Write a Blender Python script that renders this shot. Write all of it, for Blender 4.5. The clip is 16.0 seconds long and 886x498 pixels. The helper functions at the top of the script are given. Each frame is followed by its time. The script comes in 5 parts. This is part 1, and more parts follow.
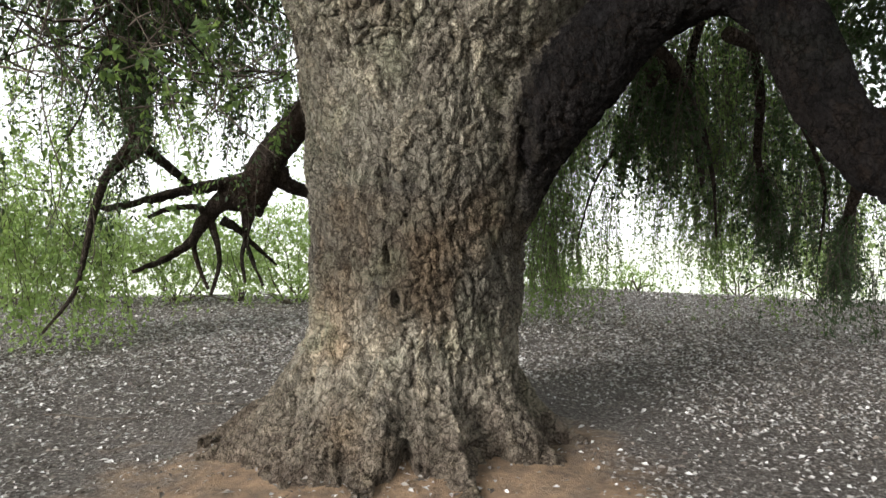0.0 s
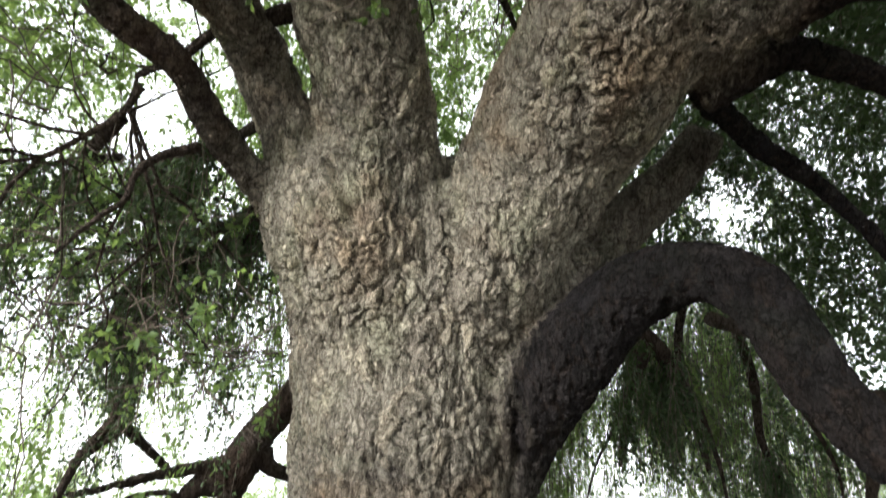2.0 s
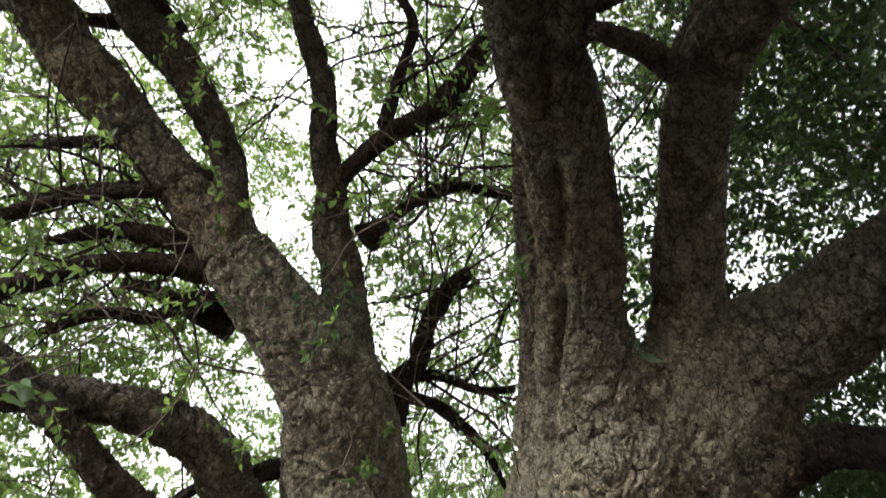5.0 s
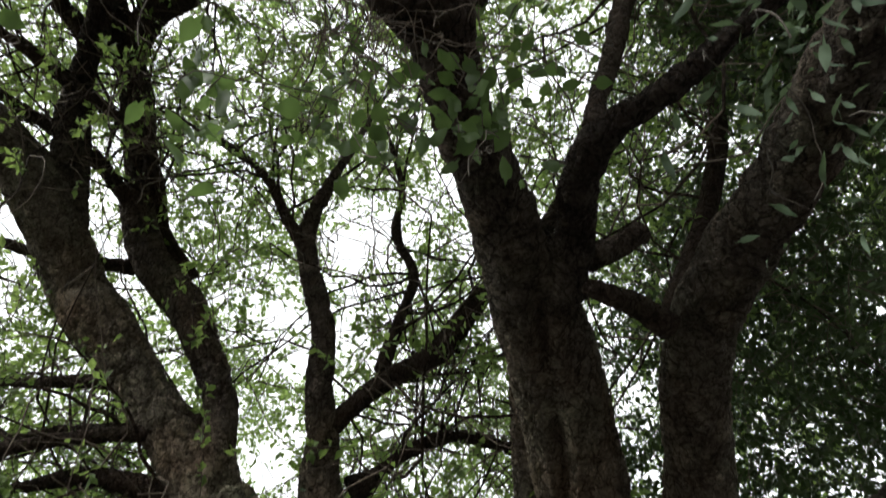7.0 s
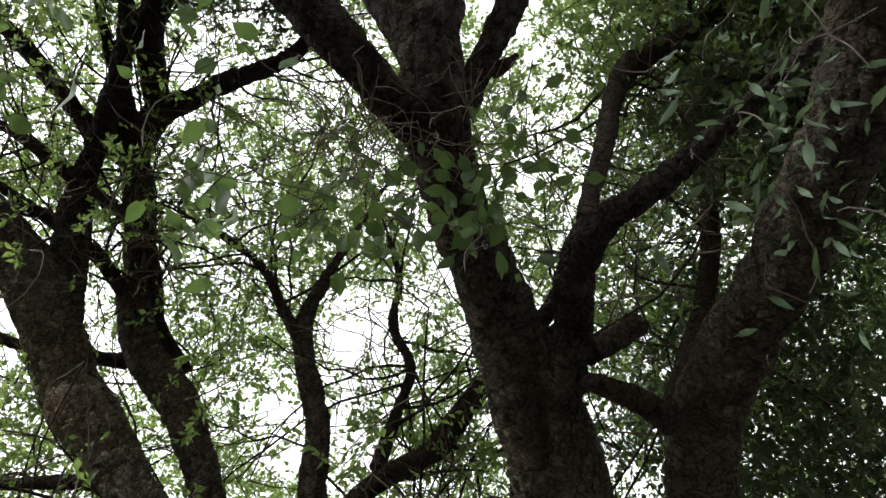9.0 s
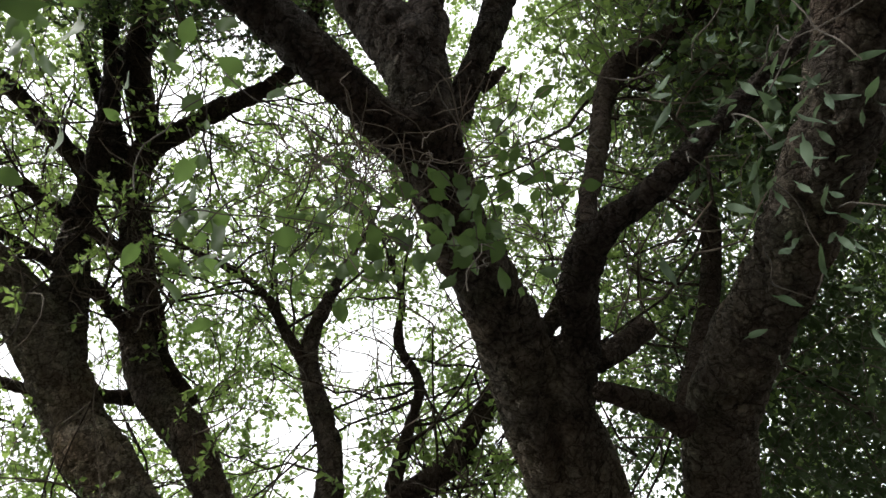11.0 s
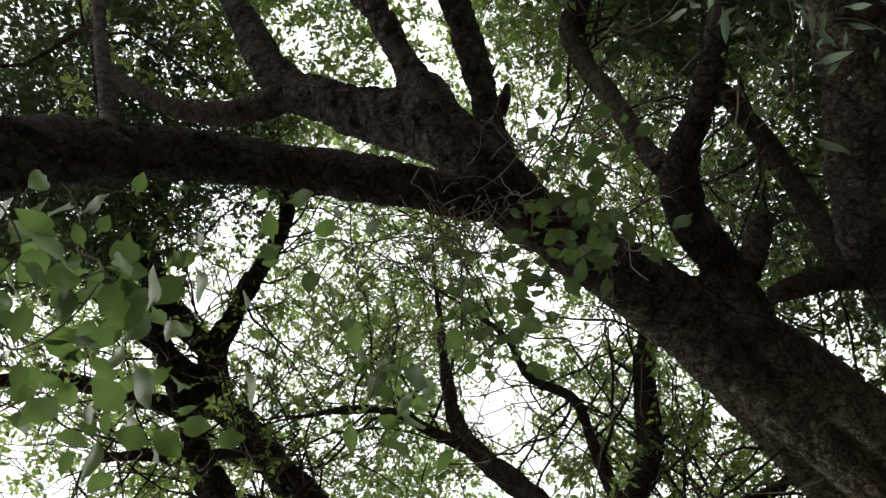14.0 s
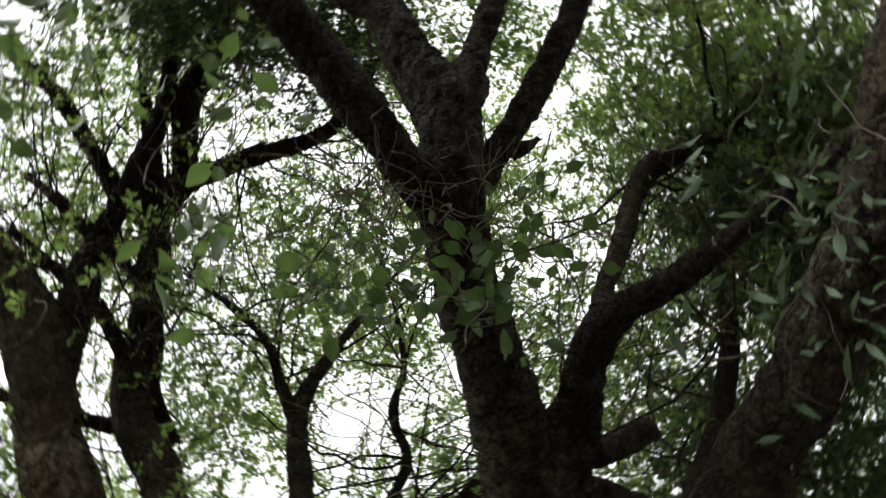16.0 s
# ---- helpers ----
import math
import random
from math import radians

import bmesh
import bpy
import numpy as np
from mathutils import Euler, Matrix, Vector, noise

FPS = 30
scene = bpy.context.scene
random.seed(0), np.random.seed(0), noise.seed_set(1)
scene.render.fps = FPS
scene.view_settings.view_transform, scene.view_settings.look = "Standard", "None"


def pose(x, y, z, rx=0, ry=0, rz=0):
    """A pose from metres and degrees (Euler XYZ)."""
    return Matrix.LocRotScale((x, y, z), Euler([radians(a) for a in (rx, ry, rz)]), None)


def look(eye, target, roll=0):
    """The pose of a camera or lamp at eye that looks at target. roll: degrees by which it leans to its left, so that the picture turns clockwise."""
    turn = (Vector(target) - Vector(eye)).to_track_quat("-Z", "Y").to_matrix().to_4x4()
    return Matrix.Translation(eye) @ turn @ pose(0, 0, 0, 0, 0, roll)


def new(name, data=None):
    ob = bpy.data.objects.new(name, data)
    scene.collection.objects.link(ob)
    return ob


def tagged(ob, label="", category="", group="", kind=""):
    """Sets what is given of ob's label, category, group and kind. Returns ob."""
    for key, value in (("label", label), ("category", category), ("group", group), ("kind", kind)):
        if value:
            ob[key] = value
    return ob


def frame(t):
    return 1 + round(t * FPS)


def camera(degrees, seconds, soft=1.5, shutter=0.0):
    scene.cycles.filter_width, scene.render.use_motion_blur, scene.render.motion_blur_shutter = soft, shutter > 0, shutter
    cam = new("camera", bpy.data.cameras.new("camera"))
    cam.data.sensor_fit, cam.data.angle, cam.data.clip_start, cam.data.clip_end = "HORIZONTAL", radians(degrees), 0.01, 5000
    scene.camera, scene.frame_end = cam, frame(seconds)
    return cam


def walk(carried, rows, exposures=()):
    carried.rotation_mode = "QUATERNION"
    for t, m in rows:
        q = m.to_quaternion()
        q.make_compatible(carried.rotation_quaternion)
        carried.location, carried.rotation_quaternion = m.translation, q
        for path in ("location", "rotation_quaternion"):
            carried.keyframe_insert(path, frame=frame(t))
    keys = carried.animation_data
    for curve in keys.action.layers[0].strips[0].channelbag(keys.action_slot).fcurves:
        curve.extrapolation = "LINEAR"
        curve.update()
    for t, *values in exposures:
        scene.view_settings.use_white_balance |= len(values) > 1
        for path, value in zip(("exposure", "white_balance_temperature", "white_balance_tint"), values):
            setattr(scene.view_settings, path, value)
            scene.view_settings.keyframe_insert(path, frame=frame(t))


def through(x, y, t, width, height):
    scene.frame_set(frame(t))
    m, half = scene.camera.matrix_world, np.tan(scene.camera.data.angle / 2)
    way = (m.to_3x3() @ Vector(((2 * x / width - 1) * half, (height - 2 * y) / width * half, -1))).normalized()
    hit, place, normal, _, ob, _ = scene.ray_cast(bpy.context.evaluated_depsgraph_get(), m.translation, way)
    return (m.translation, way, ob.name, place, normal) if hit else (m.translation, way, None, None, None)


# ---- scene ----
cam = camera(67.79, 16.0, soft=1.45, shutter=0.45)
ROWS = [
    (0, -0.0601, -0.0292, 1.5389, 88.441, 0.104, -0.701),
    (0.5, -0.0513, -0.0181, 1.5466, 91.007, -0.213, -0.827),
    (1, -0.0406, 0.0063, 1.5585, 97.127, -0.151, -0.842),
    (1.5, -0.0271, 0.0312, 1.573, 104.968, -0.106, -0.847),
    (2, -0.0281, 0.041, 1.58, 112.187, -0.073, -1.156),
    (2.5, -0.0356, 0.046, 1.5915, 119.406, -0.041, -1.455),
    (3, -0.0282, 0.0465, 1.606, 126.747, 0.019, -1.489),
    (3.5, -0.0267, 0.0374, 1.6288, 133.18, 0.12, -1.664),
    (4, -0.0296, 0.0301, 1.6443, 139.045, 0.228, -1.807),
    (6.5, -0.0678, -0.0003, 1.6689, 165.039, 0.045, -3.71),
    (7, -0.061, -0.0071, 1.6754, 170.486, 0.099, -3.755),
    (7.5, -0.0593, -0.0104, 1.6742, 175.171, 0.169, -3.754),
    (8, -0.0591, -0.0159, 1.6733, 177.624, 0.228, -3.766),
    (10.5, -0.0607, -0.0425, 1.6932, 178.615, 0.592, -0.879),
    (11, -0.0613, -0.0537, 1.6985, 179.119, 0.462, 0.481),
    (11.5, -0.0696, -0.063, 1.703, 179.705, 0.191, 1.862),
    (12, -0.1019, -0.0675, 1.7113, 180.902, 0.183, 7.092),
    (12.5, -0.1699, -0.0841, 1.7044, 182.053, -0.178, 14.063),
    (13, -0.2459, -0.1259, 1.7026, 181.914, -0.948, 20.108),
    (13.5, -0.3153, -0.1711, 1.6951, 181.888, -0.278, 26.882),
    (14, -0.3716, -0.2073, 1.6851, 182.141, -1.726, 34.837),
    (14.5, -0.3196, -0.1718, 1.6862, 182.057, -2.344, 35.213),
    (15, -0.1928, -0.1445, 1.69, 181.73, -4.021, 25.499),
    (15.5, -0.0766, -0.0705, 1.7195, 183.984, -3.091, 10.488),
    (16, -0.022, 0.0434, 1.7719, 186.57, -0.811, -8.357),
]
EXPOSURES = [(0.0, 1.75, 6200, 10), (1.5, 2.1, 6100, 10), (2.5, 2.7, 6100, 10), (4.2, 2.75, 6150, 10), (6.3, 1.8, 6200, 10), (11.5, 2.1, 6250, 10), (13.5, 1.85, 6350, 10), (16.0, 1.72, 6300, 10)]
walk(cam, [(t, pose(x, y, z, rx, ry, rz)) for t, x, y, z, rx, ry, rz in ROWS], EXPOSURES)

# ---- overcast daylight ----
world = bpy.data.worlds.new("overcast_sky")
scene.world = world
world.use_nodes = True
wn = world.node_tree
sky = wn.nodes.new("ShaderNodeTexSky")
sky.sky_type, sky.sun_disc = "NISHITA", False
sky.sun_elevation, sky.sun_rotation = radians(17), radians(229)
sky.air_density, sky.dust_density, sky.ozone_density = 1.0, 2.0, 0.6
wn.nodes["Background"].inputs[1].default_value = 0.15
grey = wn.nodes.new("ShaderNodeHueSaturation")
grey.inputs["Saturation"].default_value = 0.25
wn.links.new(sky.outputs[0], grey.inputs["Color"])
cloud = wn.nodes.new("ShaderNodeMix")
cloud.data_type = "RGBA"
cloud.inputs[0].default_value = 0.7
cloud.inputs[7].default_value = (4.4, 4.4, 4.2, 1)
wn.links.new(grey.outputs[0], cloud.inputs[6])
wn.links.new(cloud.outputs[2], wn.nodes["Background"].inputs[0])
sun = new("sun", bpy.data.lights.new("sun", "SUN"))
sun.data.energy, sun.data.angle, sun.data.color = 1.3, radians(24), (1.0, 0.96, 0.9)
sun.matrix_world = look((-15.5, -13.5, 6.3), (0, 0, 0))


# ---- materials ----
def material(name, rough=0.9):
    m = bpy.data.materials.new(name)
    m.use_nodes = True
    t = m.node_tree
    b = t.nodes["Principled BSDF"]
    b.inputs["Roughness"].default_value = rough
    b.inputs["Specular IOR Level"].default_value = 0.3
    return m, t, b


def node(t, kind, **inputs):
    n = t.nodes.new(kind)
    for key, value in inputs.items():
        n.inputs[key.replace("_", " ")].default_value = value
    return n


def ramp(t, source, stops):
    r = t.nodes.new("ShaderNodeValToRGB")
    while len(r.color_ramp.elements) < len(stops):
        r.color_ramp.elements.new(0.5)
    for e, (at, c) in zip(r.color_ramp.elements, stops):
        e.position, e.color = at, (*c, 1)
    t.links.new(source, r.inputs[0])
    return r.outputs[0]


def mix(t, fac, a, b, how="MIX"):
    m = t.nodes.new("ShaderNodeMix")
    m.data_type, m.blend_type = "RGBA", how
    if isinstance(fac, float):
        m.inputs[0].default_value = fac
    else:
        t.links.new(fac, m.inputs[0])
    for value, k in ((a, 6), (b, 7)):
        if isinstance(value, tuple):
            m.inputs[k].default_value = (*value, 1)
        else:
            t.links.new(value, m.inputs[k])
    return m.outputs[2]


def noise_tex(t, scale, detail=4.0, rough=0.6, stretch=None, distort=0.0):
    n = node(t, "ShaderNodeTexNoise", Scale=scale, Detail=detail, Roughness=rough, Distortion=distort)
    c = t.nodes.new("ShaderNodeTexCoord")
    if stretch:
        mp = t.nodes.new("ShaderNodeMapping")
        mp.inputs["Scale"].default_value = stretch
        t.links.new(c.outputs["Object"], mp.inputs[0])
        t.links.new(mp.outputs[0], n.inputs["Vector"])
    else:
        t.links.new(c.outputs["Object"], n.inputs["Vector"])
    return n.outputs["Fac"]


def bump(t, b, height, strength, distance):
    n = node(t, "ShaderNodeBump", Strength=strength, Distance=distance)
    t.links.new(height, n.inputs["Height"])
    t.links.new(n.outputs[0], b.inputs["Normal"])


def bark_material(name, young, old, shade_stain):
    """Bark by girth: dark and tight on young limbs, grey cork on old stems. A near-black tone paints in shade and dark
    stains.
    """
    m, t, b = material(name, 0.97)
    b.inputs["Specular IOR Level"].default_value = 0.08
    big, mid, fine = noise_tex(t, 0.9, 3.0), noise_tex(t, 7.0, 5.0, 0.65, (1, 1, 0.5)), noise_tex(t, 55.0, 6.0, 0.7)

    def shades(tone, warm, lichen):
        grey = ramp(t, mid, [(0.3, tuple(0.5 * c for c in tone)), (0.52, tone), (0.72, tuple(1.45 * c for c in tone))])
        warmed = mix(t, ramp(t, big, [(0.5, (0, 0, 0)), (0.68, (0.6, 0.6, 0.6))]), grey, warm)
        return mix(t, ramp(t, noise_tex(t, 2.3, 4.0), [(0.52, (0, 0, 0)), (0.7, (0.6, 0.6, 0.6))]), warmed, lichen)

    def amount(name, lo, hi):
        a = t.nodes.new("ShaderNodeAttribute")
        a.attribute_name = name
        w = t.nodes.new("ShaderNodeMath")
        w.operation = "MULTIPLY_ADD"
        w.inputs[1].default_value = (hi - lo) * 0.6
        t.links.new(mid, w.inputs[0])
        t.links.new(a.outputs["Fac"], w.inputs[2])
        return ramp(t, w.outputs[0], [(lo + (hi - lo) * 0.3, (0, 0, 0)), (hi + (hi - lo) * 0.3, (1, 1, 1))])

    bark_tone = mix(t, amount("girth", 0.1, 0.3), shades(*young), shades(*old))
    # shade on the low arm and overhead limbs is mixed into the colour
    bark_tone = mix(t, amount("shade_stain", 0.1, 0.9), bark_tone, shades(*shade_stain))
    # each lump of cork has weathered in its own way; the cracks between them are a darker brown
    lump, relief = t.nodes.new("ShaderNodeAttribute"), t.nodes.new("ShaderNodeAttribute")
    lump.attribute_name, relief.attribute_name = "tone", "relief"
    bark_tone = mix(t, 0.8, bark_tone, ramp(t, lump.outputs["Fac"], [(0.05, (0.8, 0.78, 0.76)), (0.4, (0.97, 0.98, 0.95)), (0.8, (1.08, 1.07, 1.02)), (0.97, (1.28, 1.24, 1.14))]), "MULTIPLY")
    bark_tone = mix(t, ramp(t, relief.outputs["Fac"], [(0.1, (0.75, 0.75, 0.75)), (0.55, (0, 0, 0))]), bark_tone, mix(t, 0.65, bark_tone, (0.05, 0.034, 0.024)))
    sep = t.nodes.new("ShaderNodeSeparateXYZ")
    tc = t.nodes.new("ShaderNodeTexCoord")
    t.links.new(tc.outputs["Object"], sep.inputs[0])
    low = t.nodes.new("ShaderNodeMath")
    low.operation = "MULTIPLY_ADD"
    low.inputs[1].default_value = 0.9
    t.links.new(big, low.inputs[0])
    t.links.new(sep.outputs["Z"], low.inputs[2])
    half = t.nodes.new("ShaderNodeMath")
    half.operation = "MULTIPLY"
    half.inputs[1].default_value = 0.45
    t.links.new(low.outputs[0], half.inputs[0])
    splash = ramp(t, half.outputs[0], [(0.2, (0.8, 0.8, 0.8)), (0.5, (0, 0, 0))])
    bark_tone = mix(t, splash, bark_tone, ramp(t, mid, [(0.3, (0.085, 0.058, 0.043)), (0.7, (0.18, 0.128, 0.098))]))
    # fine ridges that run along the stem, thin winding cracks, and grain
    rough = noise_tex(t, 24.0, 7.0, 0.66, (1, 1, 0.42), 1.6)
    c = t.nodes.new("ShaderNodeTexCoord")
    shift = node(t, "ShaderNodeTexNoise", Scale=14.0, Detail=4.0)
    t.links.new(c.outputs["Object"], shift.inputs["Vector"])
    warp = t.nodes.new("ShaderNodeVectorMath")
    warp.operation = "MULTIPLY_ADD"
    warp.inputs[1].default_value = (0.16, 0.16, 0.16)
    t.links.new(shift.outputs["Color"], warp.inputs[0])
    t.links.new(c.outputs["Object"], warp.inputs[2])
    mp = t.nodes.new("ShaderNodeMapping")
    mp.inputs["Scale"].default_value = (1, 1, 0.6)
    t.links.new(warp.outputs[0], mp.inputs[0])
    vo = node(t, "ShaderNodeTexVoronoi", Scale=24.0)
    vo.feature = "DISTANCE_TO_EDGE"
    t.links.new(mp.outputs[0], vo.inputs["Vector"])
    big_vo = node(t, "ShaderNodeTexVoronoi", Scale=11.0)
    big_vo.feature = "DISTANCE_TO_EDGE"
    t.links.new(mp.outputs[0], big_vo.inputs["Vector"])
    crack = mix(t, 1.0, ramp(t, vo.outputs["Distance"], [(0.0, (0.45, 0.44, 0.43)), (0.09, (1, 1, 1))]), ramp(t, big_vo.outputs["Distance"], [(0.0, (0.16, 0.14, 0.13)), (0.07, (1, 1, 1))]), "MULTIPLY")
    h = t.nodes.new("ShaderNodeMath")
    h.operation = "MULTIPLY_ADD"
    h.inputs[1].default_value = 2.6
    t.links.new(rough, h.inputs[0])
    t.links.new(crack, h.inputs[2])
    # hollows and cracks are darkened together with the bump
    grained = mix(t, 0.55, bark_tone, ramp(t, rough, [(0.36, (0.4, 0.38, 0.36)), (0.5, (1, 1, 1)), (0.64, (1.25, 1.25, 1.25))]), "MULTIPLY")
    grained = mix(t, 0.55, grained, ramp(t, fine, [(0.35, (0.5, 0.5, 0.5)), (0.6, (1.15, 1.15, 1.15))]), "MULTIPLY")
    grained = mix(t, 0.75, grained, crack, "MULTIPLY")
    stain = ramp(t, noise_tex(t, 1.7, 5.0, 0.65, (1, 1, 0.6)), [(0.6, (0, 0, 0)), (0.7, (0.7, 0.7, 0.7))])
    t.links.new(mix(t, stain, grained, mix(t, 0.4, grained, (0.04, 0.038, 0.042))), b.inputs["Base Color"])
    bump(t, b, h.outputs[0], 1.0, 0.03)
    return m


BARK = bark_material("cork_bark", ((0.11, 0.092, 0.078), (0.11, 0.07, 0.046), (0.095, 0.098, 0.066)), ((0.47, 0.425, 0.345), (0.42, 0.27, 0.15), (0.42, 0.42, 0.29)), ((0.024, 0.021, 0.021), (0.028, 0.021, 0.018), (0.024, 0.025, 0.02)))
TWIG, t, b = material("twig", 0.9)
t.links.new(ramp(t, noise_tex(t, 14.0), [(0.3, (0.05, 0.04, 0.03)), (0.7, (0.13, 0.105, 0.08))]), b.inputs["Base Color"])


def leaf_material(name, dark, light, glow, rough=0.45, through=0.45):
    m, t, b = material(name, rough)
    b.inputs["Specular IOR Level"].default_value = 0.25
    g = t.nodes.new("ShaderNodeNewGeometry")
    o = t.nodes.new("ShaderNodeObjectInfo")
    add = t.nodes.new("ShaderNodeMath")
    add.operation = "ADD"
    t.links.new(g.outputs["Random Per Island"], add.inputs[0])
    t.links.new(o.outputs["Random"], add.inputs[1])
    fr = t.nodes.new("ShaderNodeMath")
    fr.operation = "FRACT"
    t.links.new(add.outputs[0], fr.inputs[0])
    base = ramp(t, fr.outputs[0], [(0.0, dark), (0.85, light), (1.0, tuple(1.25 * c for c in light))])
    base = mix(t, ramp(t, noise_tex(t, 0.8, 2.0), [(0.35, (0, 0, 0)), (0.7, (0.55, 0.55, 0.55))]), base, light)
    t.links.new(base, b.inputs["Base Color"])
    tr = t.nodes.new("ShaderNodeBsdfTranslucent")
    t.links.new(mix(t, 0.8, base, glow), tr.inputs[0])
    ms = t.nodes.new("ShaderNodeMixShader")
    ms.inputs[0].default_value = through
    t.links.new(b.outputs[0], ms.inputs[1])
    t.links.new(tr.outputs[0], ms.inputs[2])
    t.links.new(ms.outputs[0], t.nodes["Material Output"].inputs[0])
    return m


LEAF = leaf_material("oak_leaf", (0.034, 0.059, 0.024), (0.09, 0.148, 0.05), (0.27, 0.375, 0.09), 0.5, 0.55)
# shaded copy of the oak leaf; the shade is in its colours
LEAF_SHADED = leaf_material("oak_leaf_shade_tone", (0.018, 0.029, 0.014), (0.043, 0.068, 0.028), (0.09, 0.14, 0.035), 0.5, 0.3)
# sunlit copy of the oak leaf for far foliage; brightness is in its colours
LEAF_SUNLIT = leaf_material("sunlit_leaf", (0.1, 0.155, 0.055), (0.2, 0.29, 0.1), (0.4, 0.52, 0.15), 0.45, 0.55)
VINE_LEAF = leaf_material("vine_leaf", (0.026, 0.046, 0.018), (0.056, 0.094, 0.032), (0.13, 0.205, 0.05), 0.5, 0.42)
GREY_LEAF = leaf_material("grey_leaf", (0.035, 0.058, 0.036), (0.08, 0.115, 0.075), (0.1, 0.15, 0.06), 0.65, 0.3)

SOIL, t, b = material("soil_and_crumbled_litter", 0.97)
px = t.nodes.new("ShaderNodeTexCoord")
geo_mask = t.nodes.new("ShaderNodeMapping")
geo_mask.inputs["Location"].default_value = (0.45, -4.75, 0)
geo_mask.inputs["Scale"].default_value = (1, 1.25, 1)
t.links.new(px.outputs["Object"], geo_mask.inputs[0])
dist = t.nodes.new("ShaderNodeVectorMath")
dist.operation = "LENGTH"
t.links.new(geo_mask.outputs[0], dist.inputs[0])
wob = t.nodes.new("ShaderNodeMath")
wob.operation = "MULTIPLY_ADD"
wob.inputs[1].default_value = 2.6
t.links.new(noise_tex(t, 1.6, 4.0), wob.inputs[0])
t.links.new(dist.outputs["Value"], wob.inputs[2])
near = t.nodes.new("ShaderNodeMapRange")
near.inputs[1].default_value, near.inputs[2].default_value, near.inputs[3].default_value, near.inputs[4].default_value = 2.35, 3.3, 1.0, 0.0
t.links.new(wob.outputs[0], near.inputs[0])
litter = ramp(t, noise_tex(t, 34.0, 6.0, 0.75), [(0.36, (0.025, 0.02, 0.017)), (0.52, (0.11, 0.093, 0.08)), (0.66, (0.34, 0.315, 0.29))])
bare = ramp(t, noise_tex(t, 5.0, 6.0, 0.7), [(0.3, (0.09, 0.068, 0.05)), (0.5, (0.25, 0.17, 0.11)), (0.72, (0.42, 0.285, 0.17))])
t.links.new(mix(t, near.outputs[0], litter, bare), b.inputs["Base Color"])
bump(t, b, noise_tex(t, 45.0, 6.0, 0.7), 0.8, 0.03)

DRY_LEAF, t, b = material("dry_leaf", 0.75)
g = t.nodes.new("ShaderNodeNewGeometry")
t.links.new(ramp(t, g.outputs["Random Per Island"], [(0.0, (0.07, 0.055, 0.045)), (0.35, (0.2, 0.17, 0.145)), (0.6, (0.38, 0.355, 0.325)), (0.85, (0.52, 0.5, 0.475)), (1.0, (0.68, 0.66, 0.635))]), b.inputs["Base Color"])
# near-white grass colour stands in for the glare of open sun
GRASS, t, b = material("sunlit_meadow_grass", 0.9)
t.links.new(ramp(t, noise_tex(t, 0.6, 6.0), [(0.3, (0.42, 0.45, 0.34)), (0.6, (0.58, 0.58, 0.5)), (0.8, (0.68, 0.67, 0.61))]), b.inputs["Base Color"])


# ---- mesh helpers ----
def rnd3(i, j, k, s):
    h = (i.astype(np.int64) * 73856093 ^ j.astype(np.int64) * 19349663 ^ k.astype(np.int64) * 83492791 ^ (s * 2654435761)) & 0xFFFFFFFF
    h = ((h ^ (h >> 15)) * 2246822519) & 0xFFFFFFFF
    h = ((h ^ (h >> 13)) * 3266489917) & 0xFFFFFFFF
    return ((h ^ (h >> 16)) & 0xFFFFFF) / 0xFFFFFF


def value_noise(p, scale, seed=0):
    q = p * scale
    i = np.floor(q)
    f = q - i
    f = f * f * (3 - 2 * f)
    out = np.zeros(len(p))
    for a in (0, 1):
        for b_ in (0, 1):
            for c in (0, 1):
                w = (f[:, 0] if a else 1 - f[:, 0]) * (f[:, 1] if b_ else 1 - f[:, 1]) * (f[:, 2] if c else 1 - f[:, 2])
                out += w * rnd3(i[:, 0] + a, i[:, 1] + b_, i[:, 2] + c, seed)
    return out


def unit(v):
    return v / (np.linalg.norm(v, axis=-1, keepdims=True) + 1e-9)


def cells(p, seed=0):
    """Distances to the nearest and second nearest random points, and a number per cell."""
    i = np.floor(p)
    f1, f2, own = np.full(len(p), 9.0), np.full(len(p), 9.0), np.zeros(len(p))
    for a in (-1, 0, 1):
        for b_ in (-1, 0, 1):
            for c in (-1, 0, 1):
                ca, cb, cc = i[:, 0] + a, i[:, 1] + b_, i[:, 2] + c
                d = np.sqrt((ca + rnd3(ca, cb, cc, seed) - p[:, 0]) ** 2 + (cb + rnd3(ca, cb, cc, seed + 1) - p[:, 1]) ** 2 + (cc + rnd3(ca, cb, cc, seed + 2) - p[:, 2]) ** 2)
                closer = d < f1
                f2 = np.where(closer, f1, np.minimum(f2, d))
                own = np.where(closer, rnd3(ca, cb, cc, seed + 3), own)
                f1 = np.where(closer, d, f1)
    return f1, f2, own


def furrow(q, seed):
    """Winding furrows, 0 in their beds to 1 on the plates between."""
    n = 0.7 * value_noise(q, 1.0, seed) + 0.3 * value_noise(q, 2.3, seed + 1)
    return np.clip(np.abs(n - 0.5) * 7.0, 0, 1) ** 0.75


